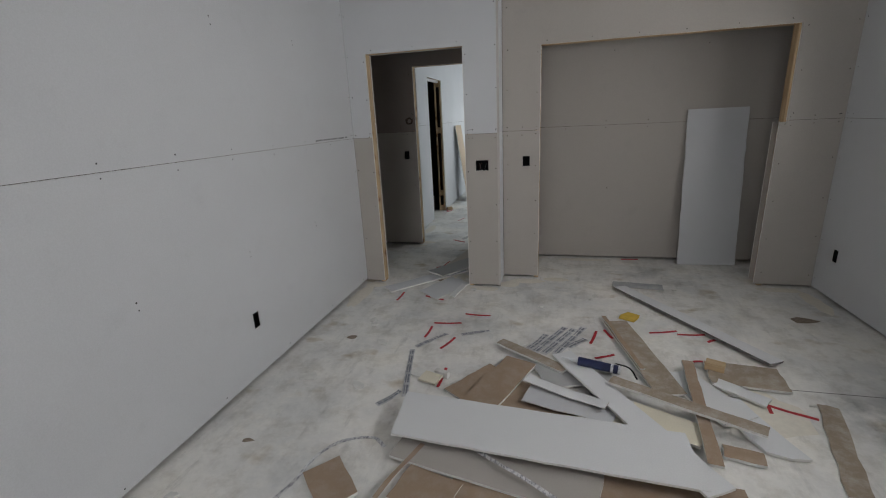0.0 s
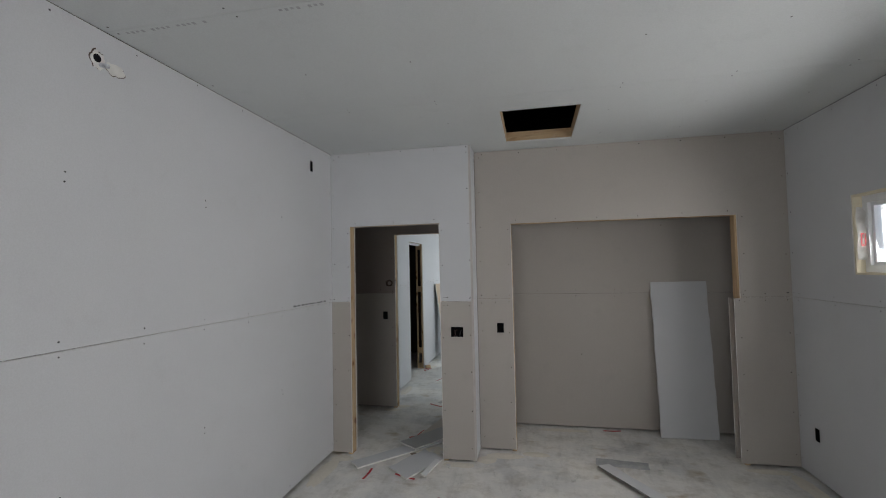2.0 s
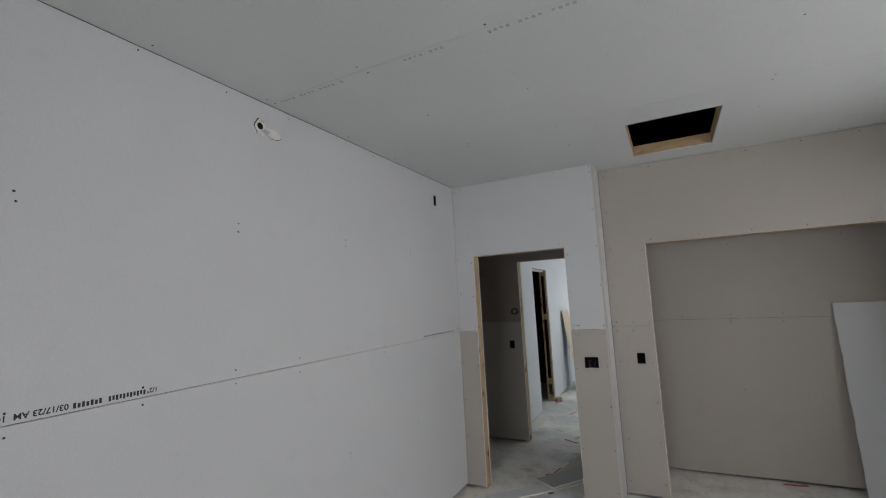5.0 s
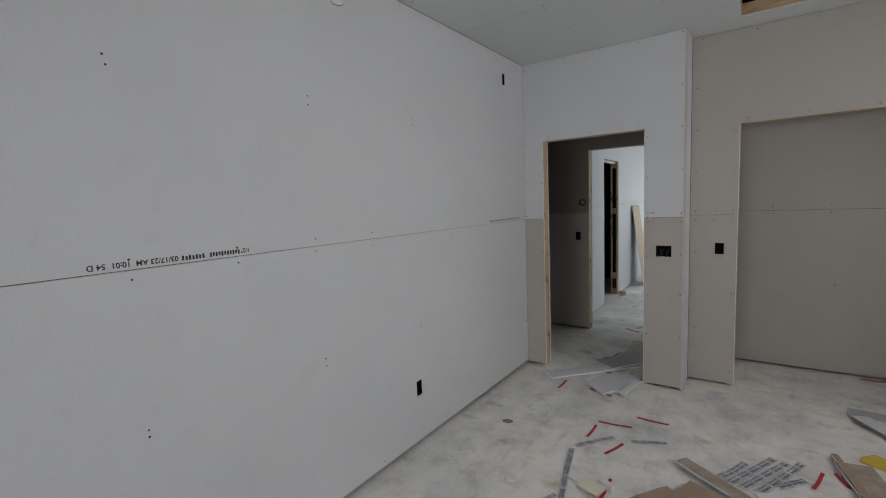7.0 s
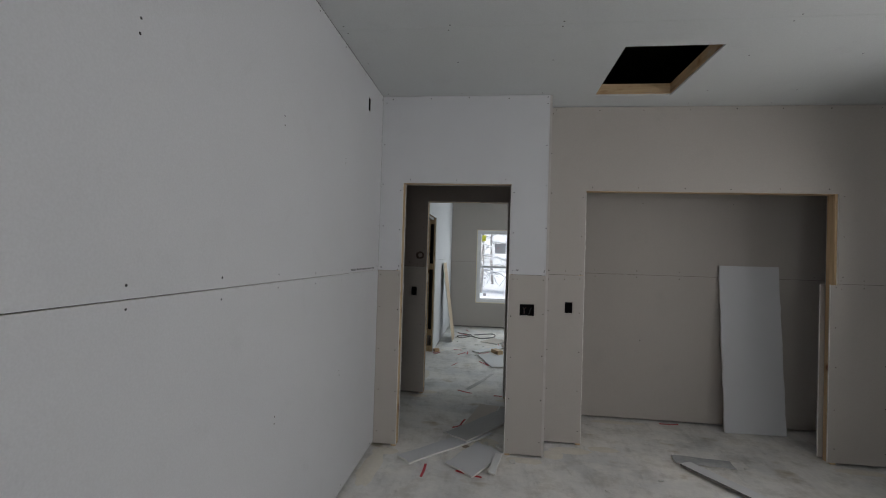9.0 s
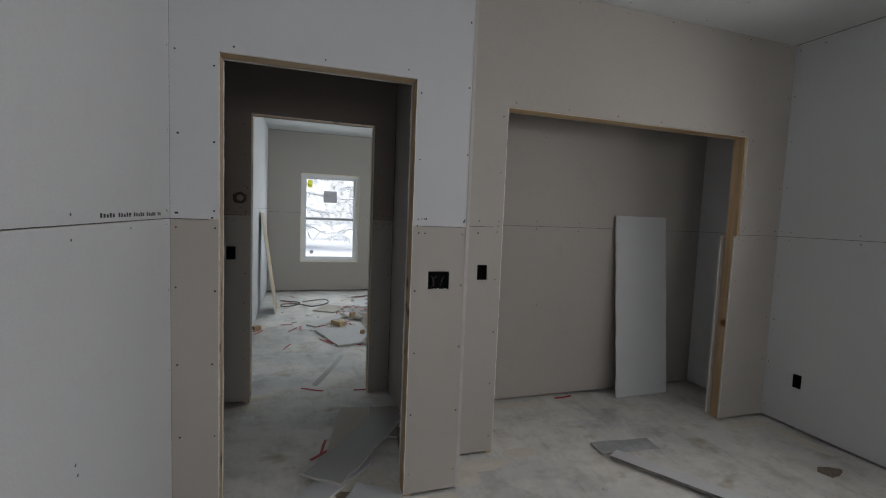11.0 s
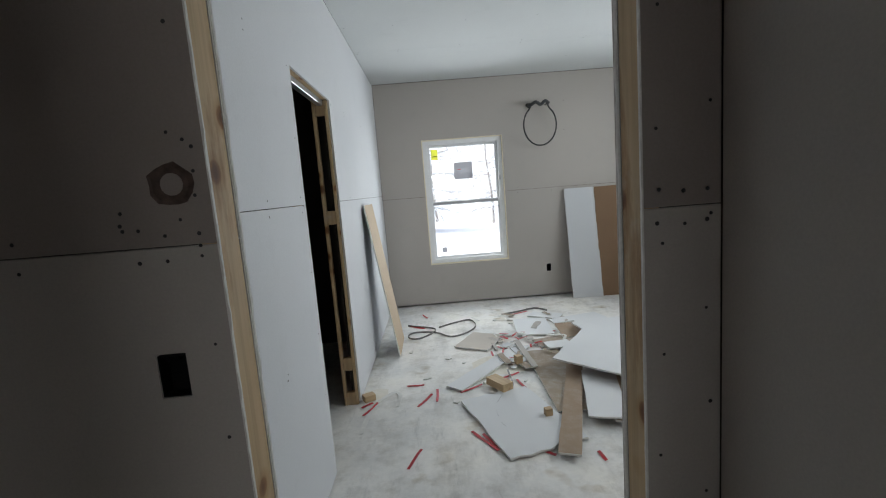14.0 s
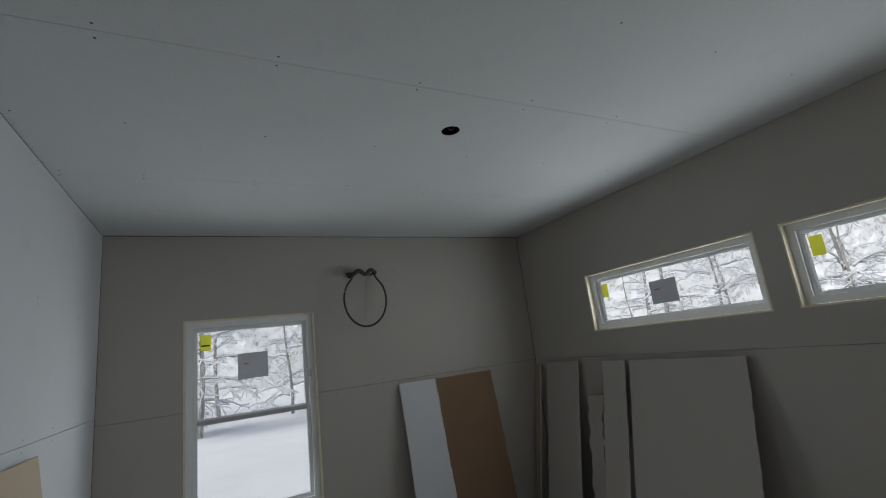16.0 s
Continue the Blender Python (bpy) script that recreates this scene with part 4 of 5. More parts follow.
offcut("greyish drywall piece with a scraped corner", 0.12, 2.42, 0.003, 0.42, 0.26, 14, GREYBOARD, BROWN, ragged=0.01)
offcut("pale drywall piece near the window side", 0.40, 1.98, 0.018, 0.36, 0.20, 12, CREAMBOARD, BROWN)
ribbon("paper_strip", "curled brown paper strip standing on edge", [(-0.71, 1.33), (-0.68, 1.45), (-0.64, 1.56), (-0.60, 1.67)], 0.022, BROWN, 0.03, "paper")
ribbon("tape_roll_end", "printed seam tape curling on the floor", [(-1.15, 1.24), (-1.11, 1.38), (-1.09, 1.53), (-1.01, 1.65), (-0.87, 1.70), (-0.79, 1.65)], 0.018, PRINTED, 0.001)
ribbon("tape_end", "dark printed edge tape lying across the board", [(-0.40, 1.69), (-0.25, 1.60), (-0.12, 1.53), (0.02, 1.44)], 0.018, PRINTED, 0.05)
for p in (((-0.82, 2.05), (-0.88, 2.31), (-0.935, 2.57)), ((-0.92, 2.61), (-0.84, 2.72), (-0.75, 2.83)), ((-0.645, 2.83), (-0.55, 2.876), (-0.45, 2.92)), ((-0.95, 1.95), (-0.90, 2.02), (-0.86, 2.10))):
    printed_strip(p, 0.036, "crumpled pale bundle tape with grey print")
for p in (((-0.125, 2.655), (-0.02, 2.85), (0.085, 3.05)), ((-0.065, 2.645), (0.04, 2.84), (0.145, 3.035)), ((0.01, 2.65), (0.115, 2.86), (0.215, 3.07)), ((0.095, 2.76), (0.155, 2.825), (0.215, 2.89)), ((-0.16, 2.70), (-0.10, 2.80), (-0.05, 2.92))):
    printed_strip(p, 0.048)
for x, y, s, a, th in ((0.56, 3.295, 0.16, 25, 0.003),):
    shard("yellow paper scrap on the floor", x, y, 0.001, s, YELLOW, a, th, 6, "paper_scrap", "paper")
wood_block("small sawn pine block on the scraped board", 0.925, 2.60, 0.014, 0.10, 0.06, 0.05, -25)
for x, y, s, a in ((0.64, 2.38, 0.09, 20), (0.70, 2.42, 0.07, 70), (0.60, 2.43, 0.06, 140), (-1.48, 2.15, 0.10, 10), (-1.13, 2.11, 0.10, -30), (-1.19, 2.64, 0.08, -50), (-1.39, 2.97, 0.07, 80), (-1.35, 2.90, 0.05, 20), (0.95, 2.36, 0.05, 30), (1.3, 2.33, 0.03, 0), (-0.2, 2.75, 0.06, 40), (0.15, 2.95, 0.06, 60), (-1.60, 1.20, 0.05, 5), (1.0, 3.9, 0.04, 20), (-0.1, 3.4, 0.03, 5), (0.3, 3.6, 0.03, 5)):
    shard("crumbled white drywall chip", x, y, 0.001, s, PAPERWHITE, a)
for x, y, s in ((-1.50, 1.57, 0.05), (-1.44, 2.68, 0.06), (1.75, 3.4, 0.12), (-1.05, 3.9, 0.07)):
    shard("flat brown mud stain on the slab", x, y, 0.0005, s, STAIN, 15, 0.001, 7, "mud_stain", "stain")
# broken white box piece
wb = tagged(empty("broken_board", -0.75, 2.27, 0), "folded broken white drywall scrap", "offcut", "offcuts on the floor")
for nm, q in (("flap", (-0.10, 0.0, -0.03, 0.05, 0.001, 0.012)), ("panel", (-0.02, 0.10, -0.06, 0.03, 0.010, 0.022)), ("flap", (0.04, 0.13, 0.03, 0.06, 0.001, 0.04))):
    bm = bmesh.new()
    bx(bm, *q, Matrix.Rotation(radians(-18), 4, "Z") @ Matrix.Rotation(radians(4), 4, "X"))
    part(nm, bm, PAPERWHITE if nm == "flap" else CREAMBOARD, wb)


def caulk_tube(m):
    """A fat sealant cartridge with nozzle and plunger end."""
    t = tagged(empty("caulk_tube"), "dark blue sealant cartridge lying on the offcuts", "caulk tube")
    bm = bmesh.new()
    tube(bm, [(0, 0, 0), (0.004, 0, 0), (0.22, 0, 0), (0.226, 0, 0)], 0.026, 16)
    barrel = part("barrel", bm, BLUE, t, smooth=False)
    bm = bmesh.new()
    tube(bm, [(0.226, 0, 0), (0.24, 0, 0)], 0.0265, 16)
    part("end_cap", bm, SILVER, t, "grey metal end")
    bm = bmesh.new()
    tube(bm, [(0, 0, 0), (-0.03, 0, 0), (-0.10, 0, 0)], 0.012, 10, 0.4)
    part("nozzle", bm, VINYL, t, "white tapered nozzle")
    bm = bmesh.new()
    tube(bm, [(0.185, 0, 0), (0.20, 0, 0)], 0.0264, 16)
    part("print_band", bm, SILVER, barrel, "narrow grey printed band")
    t.matrix_world = m
    return t


caulk_tube(pose(0.145, 2.475, 0.074, 0, 3, -12))
ribbon("cable_scrap", "short black cable scrap hooked over the offcuts", [(0.36, 2.50, 0.06), (0.43, 2.44, 0.07), (0.46, 2.36, 0.05)], 0.012, BLACK, 0.05, "cable")

for q in ((-1.33, 3.37, -1.32, 3.56), (-1.10, 3.50, -0.92, 3.43), (-0.68, 3.18, -0.48, 3.17), (-0.89, 2.99, -0.68, 3.01), (-0.90, 2.75, -0.89, 2.93), (-0.75, 2.61, -0.68, 2.78)):
    red_strip(*q)
for q in ((-0.66, 2.17, -0.65, 2.38), (0.65, 3.05, 0.84, 3.10), (0.83, 3.05, 1.01, 3.07), (0.24, 2.83, 0.30, 3.02), (0.26, 2.64, 0.38, 2.71), (0.35, 3.05, 0.40, 2.93), (1.00, 2.96, 1.05, 3.01), (1.07, 2.31, 1.27, 2.21), (1.08, 2.31, 1.08, 2.23), (0.84, 2.69, 0.91, 2.71), (0.68, 4.71, 0.85, 4.73)):
    red_strip(*q)

# ---- doorway and hall floor ----
offcut("dusty grey drywall strip lying across the doorway", -1.195, 3.90, 0.003, 0.87, 0.15, 47, WHITE, BROWN, ragged=0.01)
offcut("dusty drywall offcut lying in the hall", -0.90, 4.36, 0.016, 0.84, 0.23, 54, GREYBOARD, BROWN, ragged=0.012)
offcut("pale drywall offcut on the hall floor", -0.95, 4.57, 0.002, 0.62, 0.19, 77, TANFLAT, BROWN)
offcut("pale drywall offcut beside the hall wall", -0.715, 4.62, 0.003, 0.44, 0.22, -103, GREIGE, BROWN, ragged=0.014)
offcut("thin white drywall strip at the doorway", -0.83, 3.60, 0.015, 0.30, 0.05, 80, WHITE_LIT, BROWN, skew=0.02)
offcut("grey drywall piece at the doorway", -0.985, 3.675, 0.001, 0.46, 0.26, 62, WHITE, BROWN, ragged=0.015, skew=0.05)
offcut("narrow drywall sliver against the hall wall", -0.66, 4.25, 0.002, 0.50, 0.06, 80, DUSTY, BROWN)
for q in ((-1.24, 5.34, -1.08, 5.25), (-0.84, 5.21, -0.75, 5.22), (-1.10, 4.47, -1.14, 4.30), (-1.20, 4.26, -1.06, 4.38), (-1.34, 6.58, -1.41, 6.41)):
    red_strip(*q)
ribbon("paper_strip", "pale paper strip trodden flat on the floor", [(-0.86, 6.10), (-1.0, 5.72), (-1.14, 5.38)], 0.045, FLOORPAPER, 0.001, "paper")
for x, y, s in ((-1.25, 4.15, 0.05), (-1.0, 4.05, 0.06), (-0.9, 3.98, 0.05), (-1.05, 4.1, 0.04), (-0.8, 3.95, 0.05), (-0.7, 3.70, 0.05)):
    shard("crumbled white drywall chip", x, y, 0.002, s, PAPERWHITE, x * 90)

# ---- far room floor ----
offcut("brown-backed sheet under the white squares", -0.35, 7.36, 0.001, 1.05, 0.27, 89, DUSTY, WHITE)
offcut("brown strip sticking out from under the white square", -0.37, 6.93, 0.018, 1.18, 0.12, 71, BROWN, WHITE)
offcut("white drywall piece under the large square", -0.154, 6.98, 0.036, 0.66, 0.23, 75, WHITE_LIT, BROWN)
offcut("tan-backed piece at the rim of the heap", 0.03, 6.95, 0.017, 0.72, 0.22, -112, TAN, WHITE, skew=0.05)
offcut("brown-backed sheet under the heap", 0.42, 6.90, 0.001, 0.75, 0.45, -40, BROWN, WHITE)
offcut("large clean white drywall square on the heap", 0.21, 7.465, 0.118, 0.735, 0.885, -46, WHITE_LIT, BROWN, skew=-0.158)
offcut("white drywall sheet under the large square", 0.45, 8.02, 0.096, 0.72, 0.62, 8, WHITE_LIT, BROWN)
offcut("white drywall sheet with a broken corner", 0.545, 7.515, 0.076, 0.95, 0.94, -29, WHITE_LIT, BROWN, ragged=0.006)
offcut("loose white drywall wedge lying on the sheets", 0.53, 7.36, 0.094, 0.50, 0.22, 8, WHITE_LIT, BROWN, ragged=0.006, ry=-2)
offcut("white drywall offcut at the edge of the heap", 0.62, 6.80, 0.018, 0.60, 0.34, -40, WHITE_LIT, BROWN, ragged=0.01)
offcut("white drywall strip pointing at the heap", -0.80, 7.66, 0.003, 0.98, 0.145, 49, WHITE_LIT, BROWN)
offcut("white drywall sheet with a crumbled edge", -0.745, 6.81, 0.003, 0.72, 0.48, -73, WHITE_LIT, BROWN, ragged=0.014)
offcut("dull tan drywall piece lying flat", -0.83, 8.25, 0.001, 0.32, 0.42, -29, TANFLAT, BROWN)
offcut("white drywall offcut behind the heap", -0.27, 8.54, 0.004, 0.52, 0.34, -95, WHITE_LIT, BROWN)
offcut("narrow pale drywall sliver lying on the rubble", -0.498, 7.81, 0.024, 0.62, 0.05, -87, GREIGE, BROWN)
offcut("small white drywall offcut", -0.17, 7.95, 0.018, 0.16, 0.22, -83, WHITE_LIT, BROWN)
offcut("brown-backed offcut behind the heap", -0.16, 8.09, 0.003, 0.38, 0.18, 13, DUSTY, WHITE)
offcut("brown-backed square leaning on the heap", 0.02, 8.26, 0.03, 0.30, 0.20, -88, BROWN, WHITE, ry=8)
offcut("white drywall offcut on the far side of the heap", 0.25, 8.62, 0.003, 0.55, 0.36, 14, WHITE_LIT, BROWN)
offcut("broken white drywall piece near the window", -0.05, 8.90, 0.003, 0.34, 0.18, -30, WHITE_LIT, BROWN, ragged=0.016)
for i in range(16):
    a, r = random.uniform(0, 6.28), random.uniform(0.02, 0.34)
    offcut("small broken strip in the rubble", -0.55 + r * math.cos(a) * 0.7, 7.95 + r * math.sin(a) * 1.3, 0.004 + 0.006 * (i % 5), random.uniform(0.08, 0.24), random.uniform(0.025, 0.07), random.uniform(0, 180), random.choice((WHITE, GREIGE, DUSTY, WHITE)), BROWN, 0.008, ragged=0.01, rx=random.uniform(-5, 5), group="rubble strips")
for i in range(9):
    offcut("small broken strip in the rubble", random.uniform(-0.45, 0.35), random.uniform(8.55, 9.1), 0.004 + 0.006 * (i % 3), random.uniform(0.08, 0.28), random.uniform(0.02, 0.06), random.uniform(0, 180), random.choice((WHITE, GREIGE, DUSTY)), BROWN, 0.008, ragged=0.01, group="rubble strips")
for i in range(12):
    a, px, py = random.uniform(0, 6.28), random.uniform(-0.8, -0.35), random.uniform(7.65, 8.35)
    red_strip(px, py, px + 0.09 * math.cos(a), py + 0.09 * math.sin(a), 0.03 + 0.002 * (i % 3))
for i in range(8):
    px, py = random.uniform(-0.8, 0.2), random.uniform(7.7, 9.0)
    ribbon("paper_strip", "torn pale paper strip curling in the rubble", [(px, py, 0.02), (px + random.uniform(-0.1, 0.1), py + 0.06, 0.045), (px + random.uniform(-0.15, 0.15), py + 0.13, 0.03)], random.uniform(0.015, 0.04), random.choice((PAPERWHITE, DUSTY, PAPERWHITE)), 0.03, "paper")
wood_block("small sawn pine block in the rubble", -0.585, 7.63, 0.020, 0.055, 0.05, 0.07, 20)
wood_block("larger sawn pine block on the white sheet", -0.795, 7.255, 0.018, 0.19, 0.09, 0.055, -58)
wood_block("small sawn pine cube on the white sheet", -0.56, 6.81, 0.018, 0.045, 0.04, 0.045, 8)
wood_block("pine block at the foot of the door frame", -1.73, 7.25, 0.001, 0.08, 0.06, 0.045, 30)
for q in ((-1.74, 7.02, -1.66, 7.19), (-1.47, 7.41, -1.34, 7.42), (-1.38, 7.08, -1.28, 7.25), (-1.25, 7.13, -1.24, 7.32), (-1.08, 7.24, -0.91, 7.34), (-0.74, 7.42, -0.61, 7.50), (-0.65, 7.37, -0.61, 7.23), (-0.24, 8.40, -0.08, 8.38), (-0.44, 9.03, -0.20, 9.11), (-1.52, 8.92, -1.36, 8.78)):
    red_strip(*q, 0.002)
for q in ((-1.39, 9.32, -1.33, 9.17), (-0.74, 8.13, -0.59, 7.99), (-1.04, 6.72, -0.92, 6.50), (-0.98, 6.68, -0.90, 6.52), (-0.72, 6.52, -0.62, 6.42), (-0.40, 6.42, -0.38, 6.34), (-1.76, 7.13, -1.70, 7.20)):
    red_strip(*q, 0.002)
ribbon("steel_strap", "grey strapping looped on the floor", [(-1.54, 8.92), (-1.26, 8.75), (-1.28, 8.60), (-1.42, 8.46), (-1.52, 8.54), (-1.46, 8.66), (-1.25, 8.62), (-1.09, 8.45), (-0.92, 8.54), (-0.82, 8.74), (-0.87, 8.96), (-1.06, 8.88), (-1.21, 8.77)], 0.018, STRAP_SHADE, 0.002, "strapping", True, 0.001)
ribbon("paper_strip", "pale paper tape trailing from the door frame", [(-1.72, 6.80), (-1.70, 7.05), (-1.66, 7.20), (-1.56, 7.33), (-1.51, 7.27), (-1.52, 7.11)], 0.03, PAPERWHITE, 0.001, "paper")
ribbon("paper_strip", "thin dark-edged tape curling over the sheet", [(-0.82, 6.68), (-0.86, 6.80), (-0.87, 6.94), (-0.78, 7.14), (-0.70, 7.26), (-0.69, 7.54)], 0.014, STRAP_SHADE, 0.017, "paper")
ribbon("paper_strip", "dark curled strip behind the heap", [(-0.5, 9.05), (-0.3, 9.12), (-0.1, 9.2), (0.02, 9.08)], 0.02, STRAP_SHADE, 0.002, "paper", True)
for i in range(26):
    shard("crumbled white drywall chip", random.uniform(-1.5, 0.1), random.uniform(6.5, 9.0), 0.001, random.uniform(0.02, 0.06), PAPERWHITE, i * 37)
for i in range(14):
    shard("crumbled white drywall chip", random.uniform(1.45, 1.9), random.uniform(8.6, 9.5), 0.001, random.uniform(0.02, 0.05), PAPERWHITE, i * 37)

# ---- cable loop on the window wall ----
loop = tagged(empty("cable_loop", 0.182, 9.75, 2.355), "black cable loop hanging from a hole in the wall", "cable")
bm = bmesh.new()
pts = [(-0.10, 0.0, 0.02), (-0.10, -0.10, 0.0)] + [(0.195 * math.sin(a), -0.11, -0.235 - 0.24 * math.cos(a)) for a in [-2.5 + 5.0 * k / 14 for k in range(15)]] + [(0.10, -0.10, 0.0), (0.10, 0.0, 0.01)]
tube(bm, smooth_path(pts, 4), 0.009, 7)
cable = part("cable", bm, WIRE, loop, smooth=True)
bm = bmesh.new()
tube(bm, smooth_path([(-0.12, 0.0, 0.02), (-0.10, -0.10, 0.0), (-0.04, -0.11, 0.03), (0.02, -0.10, 0.0), (0.07, -0.11, 0.035), (0.12, -0.085, 0.01)], 5), 0.02, 7)
part("cable_bundle", bm, WIRE, loop, "taped bundle of cable ends", True)
bm = bmesh.new()
tube(bm, [(-0.10, 0.004, 0.01), (-0.10, -0.03, 0.01)], 0.026, 12)
part("collar", bm, BLACK, loop, "black cable collar in the wall hole")

# ---- pipe stub and torn board high on the white wall ----
hole = tagged(empty("wall_hole", -1.78, 1.542, 2.597), "ragged hole with a pipe stub and torn paper", "hole")


def torn_patch(name, cy, cz, ry, rz, x, mat, seed, label="", th=0.002):
    """A flat patch with a torn outline, on the face of the wall."""
    rn = random.Random(seed)
    bm = bmesh.new()
    out = [(cy + ry * rn.uniform(0.78, 1.15) * math.cos(k * math.tau / 24), cz + rz * rn.uniform(0.78, 1.15) * math.sin(k * math.tau / 24)) for k in range(24)]
    lo = [bm.verts.new((x, a, b)) for a, b in out]
    hi = [bm.verts.new((x + th, cy + 0.95 * (a - cy), cz + 0.95 * (b - cz))) for a, b in out]
    for k in range(24):
        bm.faces.new((lo[k], lo[(k + 1) % 24], hi[(k + 1) % 24], hi[k]))
    bm.faces.new(hi)
    return part(name, bm, mat, hole, label)


# slightly larger dark patches behind the paper draw its shadow
torn_patch("torn_shadow", -0.001, 0.003, 0.0355, 0.043, 0.0004, PATCH, 4, "dark outline painted as the shadow round the torn paper", 0.001)
torn_patch("torn_rim", 0.003, 0.0, 0.034, 0.041, 0.0016, PAPERWHITE, 4, "cream gypsum where the paper is torn")
torn_patch("torn_shadow", 0.085, -0.013, 0.053, 0.030, 0.0004, PATCH, 9, "dark outline painted as the shadow round the torn paper", 0.001)
torn_patch("torn_flap", 0.083, -0.011, 0.052, 0.029, 0.0016, PAPERWHITE, 9, "torn flap of cream paper")
# black disc on the face gives the unlit depth of the hole
bm = bmesh.new()
tube(bm, [(0.003, -0.004, 0.006), (0.0055, -0.004, 0.006)], 0.018, 12)
part("opening", bm, BLACK, hole, "black disc drawn for the dark of the ragged opening")
bm = bmesh.new()
tube(bm, [(0.004, 0.012, -0.018), (0.04, 0.016, -0.026)], 0.010, 10)
part("pipe_stub", bm, SILVER, hole, "grey pipe stub")
stub = tagged(empty("pipe_knockout", -1.676, 5.138, 1.492), "round patched pipe hole in the hall wall", "hole")
bm = bmesh.new()
lo = [bm.verts.new((0.046 * (1 + 0.09 * math.sin(k * 2.4)) * math.cos(k * math.tau / 14), -0.0006, 0.042 * (1 + 0.08 * math.cos(k * 2.1)) * math.sin(k * math.tau / 14))) for k in range(14)]
hi = [bm.verts.new((0.8 * v.co.x, -0.004, 0.8 * v.co.z)) for v in lo]
for k in range(14):
    bm.faces.new((lo[k], lo[(k + 1) % 14], hi[(k + 1) % 14], hi[k]))
bm.faces.new(hi)
part("patch", bm, PATCH, stub)
bm = bmesh.new()
tube(bm, [(0.004, -0.003, 0), (0.004, -0.006, 0)], 0.022, 14)
part("plug", bm, TAUPE_DIMMED, stub, "dull brown plug")


# ---- swept-up gypsum dust ----
def dust_pile(x, y, rx, ry, h):
    """A low uneven mound of gypsum dust and crumbs."""
    bm = bmesh.new()
    n, rows = 18, []
    for j in range(5):
        t = j / 4
        row = []
        for k in range(n):
            a = k * math.tau / n
            w = 1 + 0.3 * noise.noise(Vector((x * 3 + 2 * math.cos(a), y * 3 + 2 * math.sin(a), 1.0)))
            z = h * (1 - t) ** 1.4 * (0.7 + 0.5 * noise.noise(Vector((x + 3 * t * math.cos(a), y + 3 * t * math.sin(a), 4.0))))
            row.append(bm.verts.new((rx * t * w * math.cos(a), ry * t * w * math.sin(a), max(z, 0.0) + 0.0006)) if j else None)
        rows.append(row)
    top = bm.verts.new((0, 0, h))
    for k in range(n):
        bm.faces.new((top, rows[1][k], rows[1][(k + 1) % n]))
        for j in range(1, 4):
            bm.faces.new((rows[j][k], rows[j + 1][k], rows[j + 1][(k + 1) % n], rows[j][(k + 1) % n]))
    ob = finish("dust_pile", bm, DUST, True)
    ob.location = (x, y, 0.0)
    return tagged(ob, "low pale mound of gypsum dust and crumbs", "dust", "dust mounds", "stuff")


for q in ((-0.25, 3.98, 0.16, 0.06, 0.010), (-0.40, 3.88, 0.10, 0.07, 0.012), (-1.66, 3.72, 0.10, 0.06, 0.010), (0.02, 4.05, 0.12, 0.05, 0.006), (1.82, 4.0, 0.18, 0.05, 0.009), (-1.64, 5.07, 0.10, 0.05, 0.008), (-1.55, 5.22, 0.09, 0.06, 0.008), (-1.70, 7.33, 0.10, 0.09, 0.008), (-0.72, 5.08, 0.10, 0.04, 0.006)):
    dust_pile(*q)
for q in ((-1.70, 3.45, 0.07, 0.26, 0.006), (-0.62, 3.745, 0.14, 0.05, 0.008), (1.98, 3.75, 0.06, 0.22, 0.006), (-1.70, 5.9, 0.06, 0.22, 0.005), (-0.7, 7.7, 0.25, 0.2, 0.006), (-0.95, 4.0, 0.16, 0.10, 0.008), (1.0, 2.25, 0.25, 0.2, 0.005), (0.3, 4.68, 0.25, 0.04, 0.005)):
    dust_pile(*q)

# ---- recessed lamp hole in the far ceiling ----
canh = tagged(empty("ceiling_cutout", 0.1025, 7.6305, 2.74), "round cut-out for a ceiling lamp with cable inside", "cut-out")
bm = bmesh.new()
seg = 20
inner = [bm.verts.new((0.05 * math.cos(k * math.tau / seg), 0.05 * math.sin(k * math.tau / seg), -0.0012)) for k in range(seg)]
up = [bm.verts.new((0.05 * math.cos(k * math.tau / seg), 0.05 * math.sin(k * math.tau / seg), 0.05)) for k in range(seg)]
outer = [bm.verts.new((0.076 * math.cos(k * math.tau / seg), 0.076 * math.sin(k * math.tau / seg), -0.0012)) for k in range(seg)]
for k in range(seg):
    j = (k + 1) % seg
    bm.faces.new((inner[k], inner[j], outer[j], outer[k]))
    f = bm.faces.new((inner[k], up[k], up[j], inner[j]))
    f.material_index = 1
bm.faces.new(up).material_index = 1
ob = finish("rim", bm, [CEIL, BLACK])
ob.parent = canh
bm = bmesh.new()
tube(bm, smooth_path([(-0.02, 0, 0.045), (0, 0.01, 0.012), (0.025, 0, 0.02), (0.02, -0.02, 0.045)], 5), 0.005, 6)
part("cable", bm, WIRE, canh, "dark cable end")


# ---- ceiling screws ----
def ceiling_screws(parent, spots):
    bm = bmesh.new()
    for x, y in spots:
        x += random.uniform(-0.01, 0.01)
        y += random.uniform(-0.01, 0.01)
        c = bm.verts.new((x, y, 2.7391))
        r = [bm.verts.new((x + 0.0048 * math.cos(k * math.pi / 4), y + 0.0048 * math.sin(k * math.pi / 4), 2.7397)) for k in range(8)]
        for k in range(8):
            bm.faces.new((c, r[(k + 1) % 8], r[k]))
    part("screw_heads", bm, SCREW, parent)["kind"] = "stuff"


spots = []
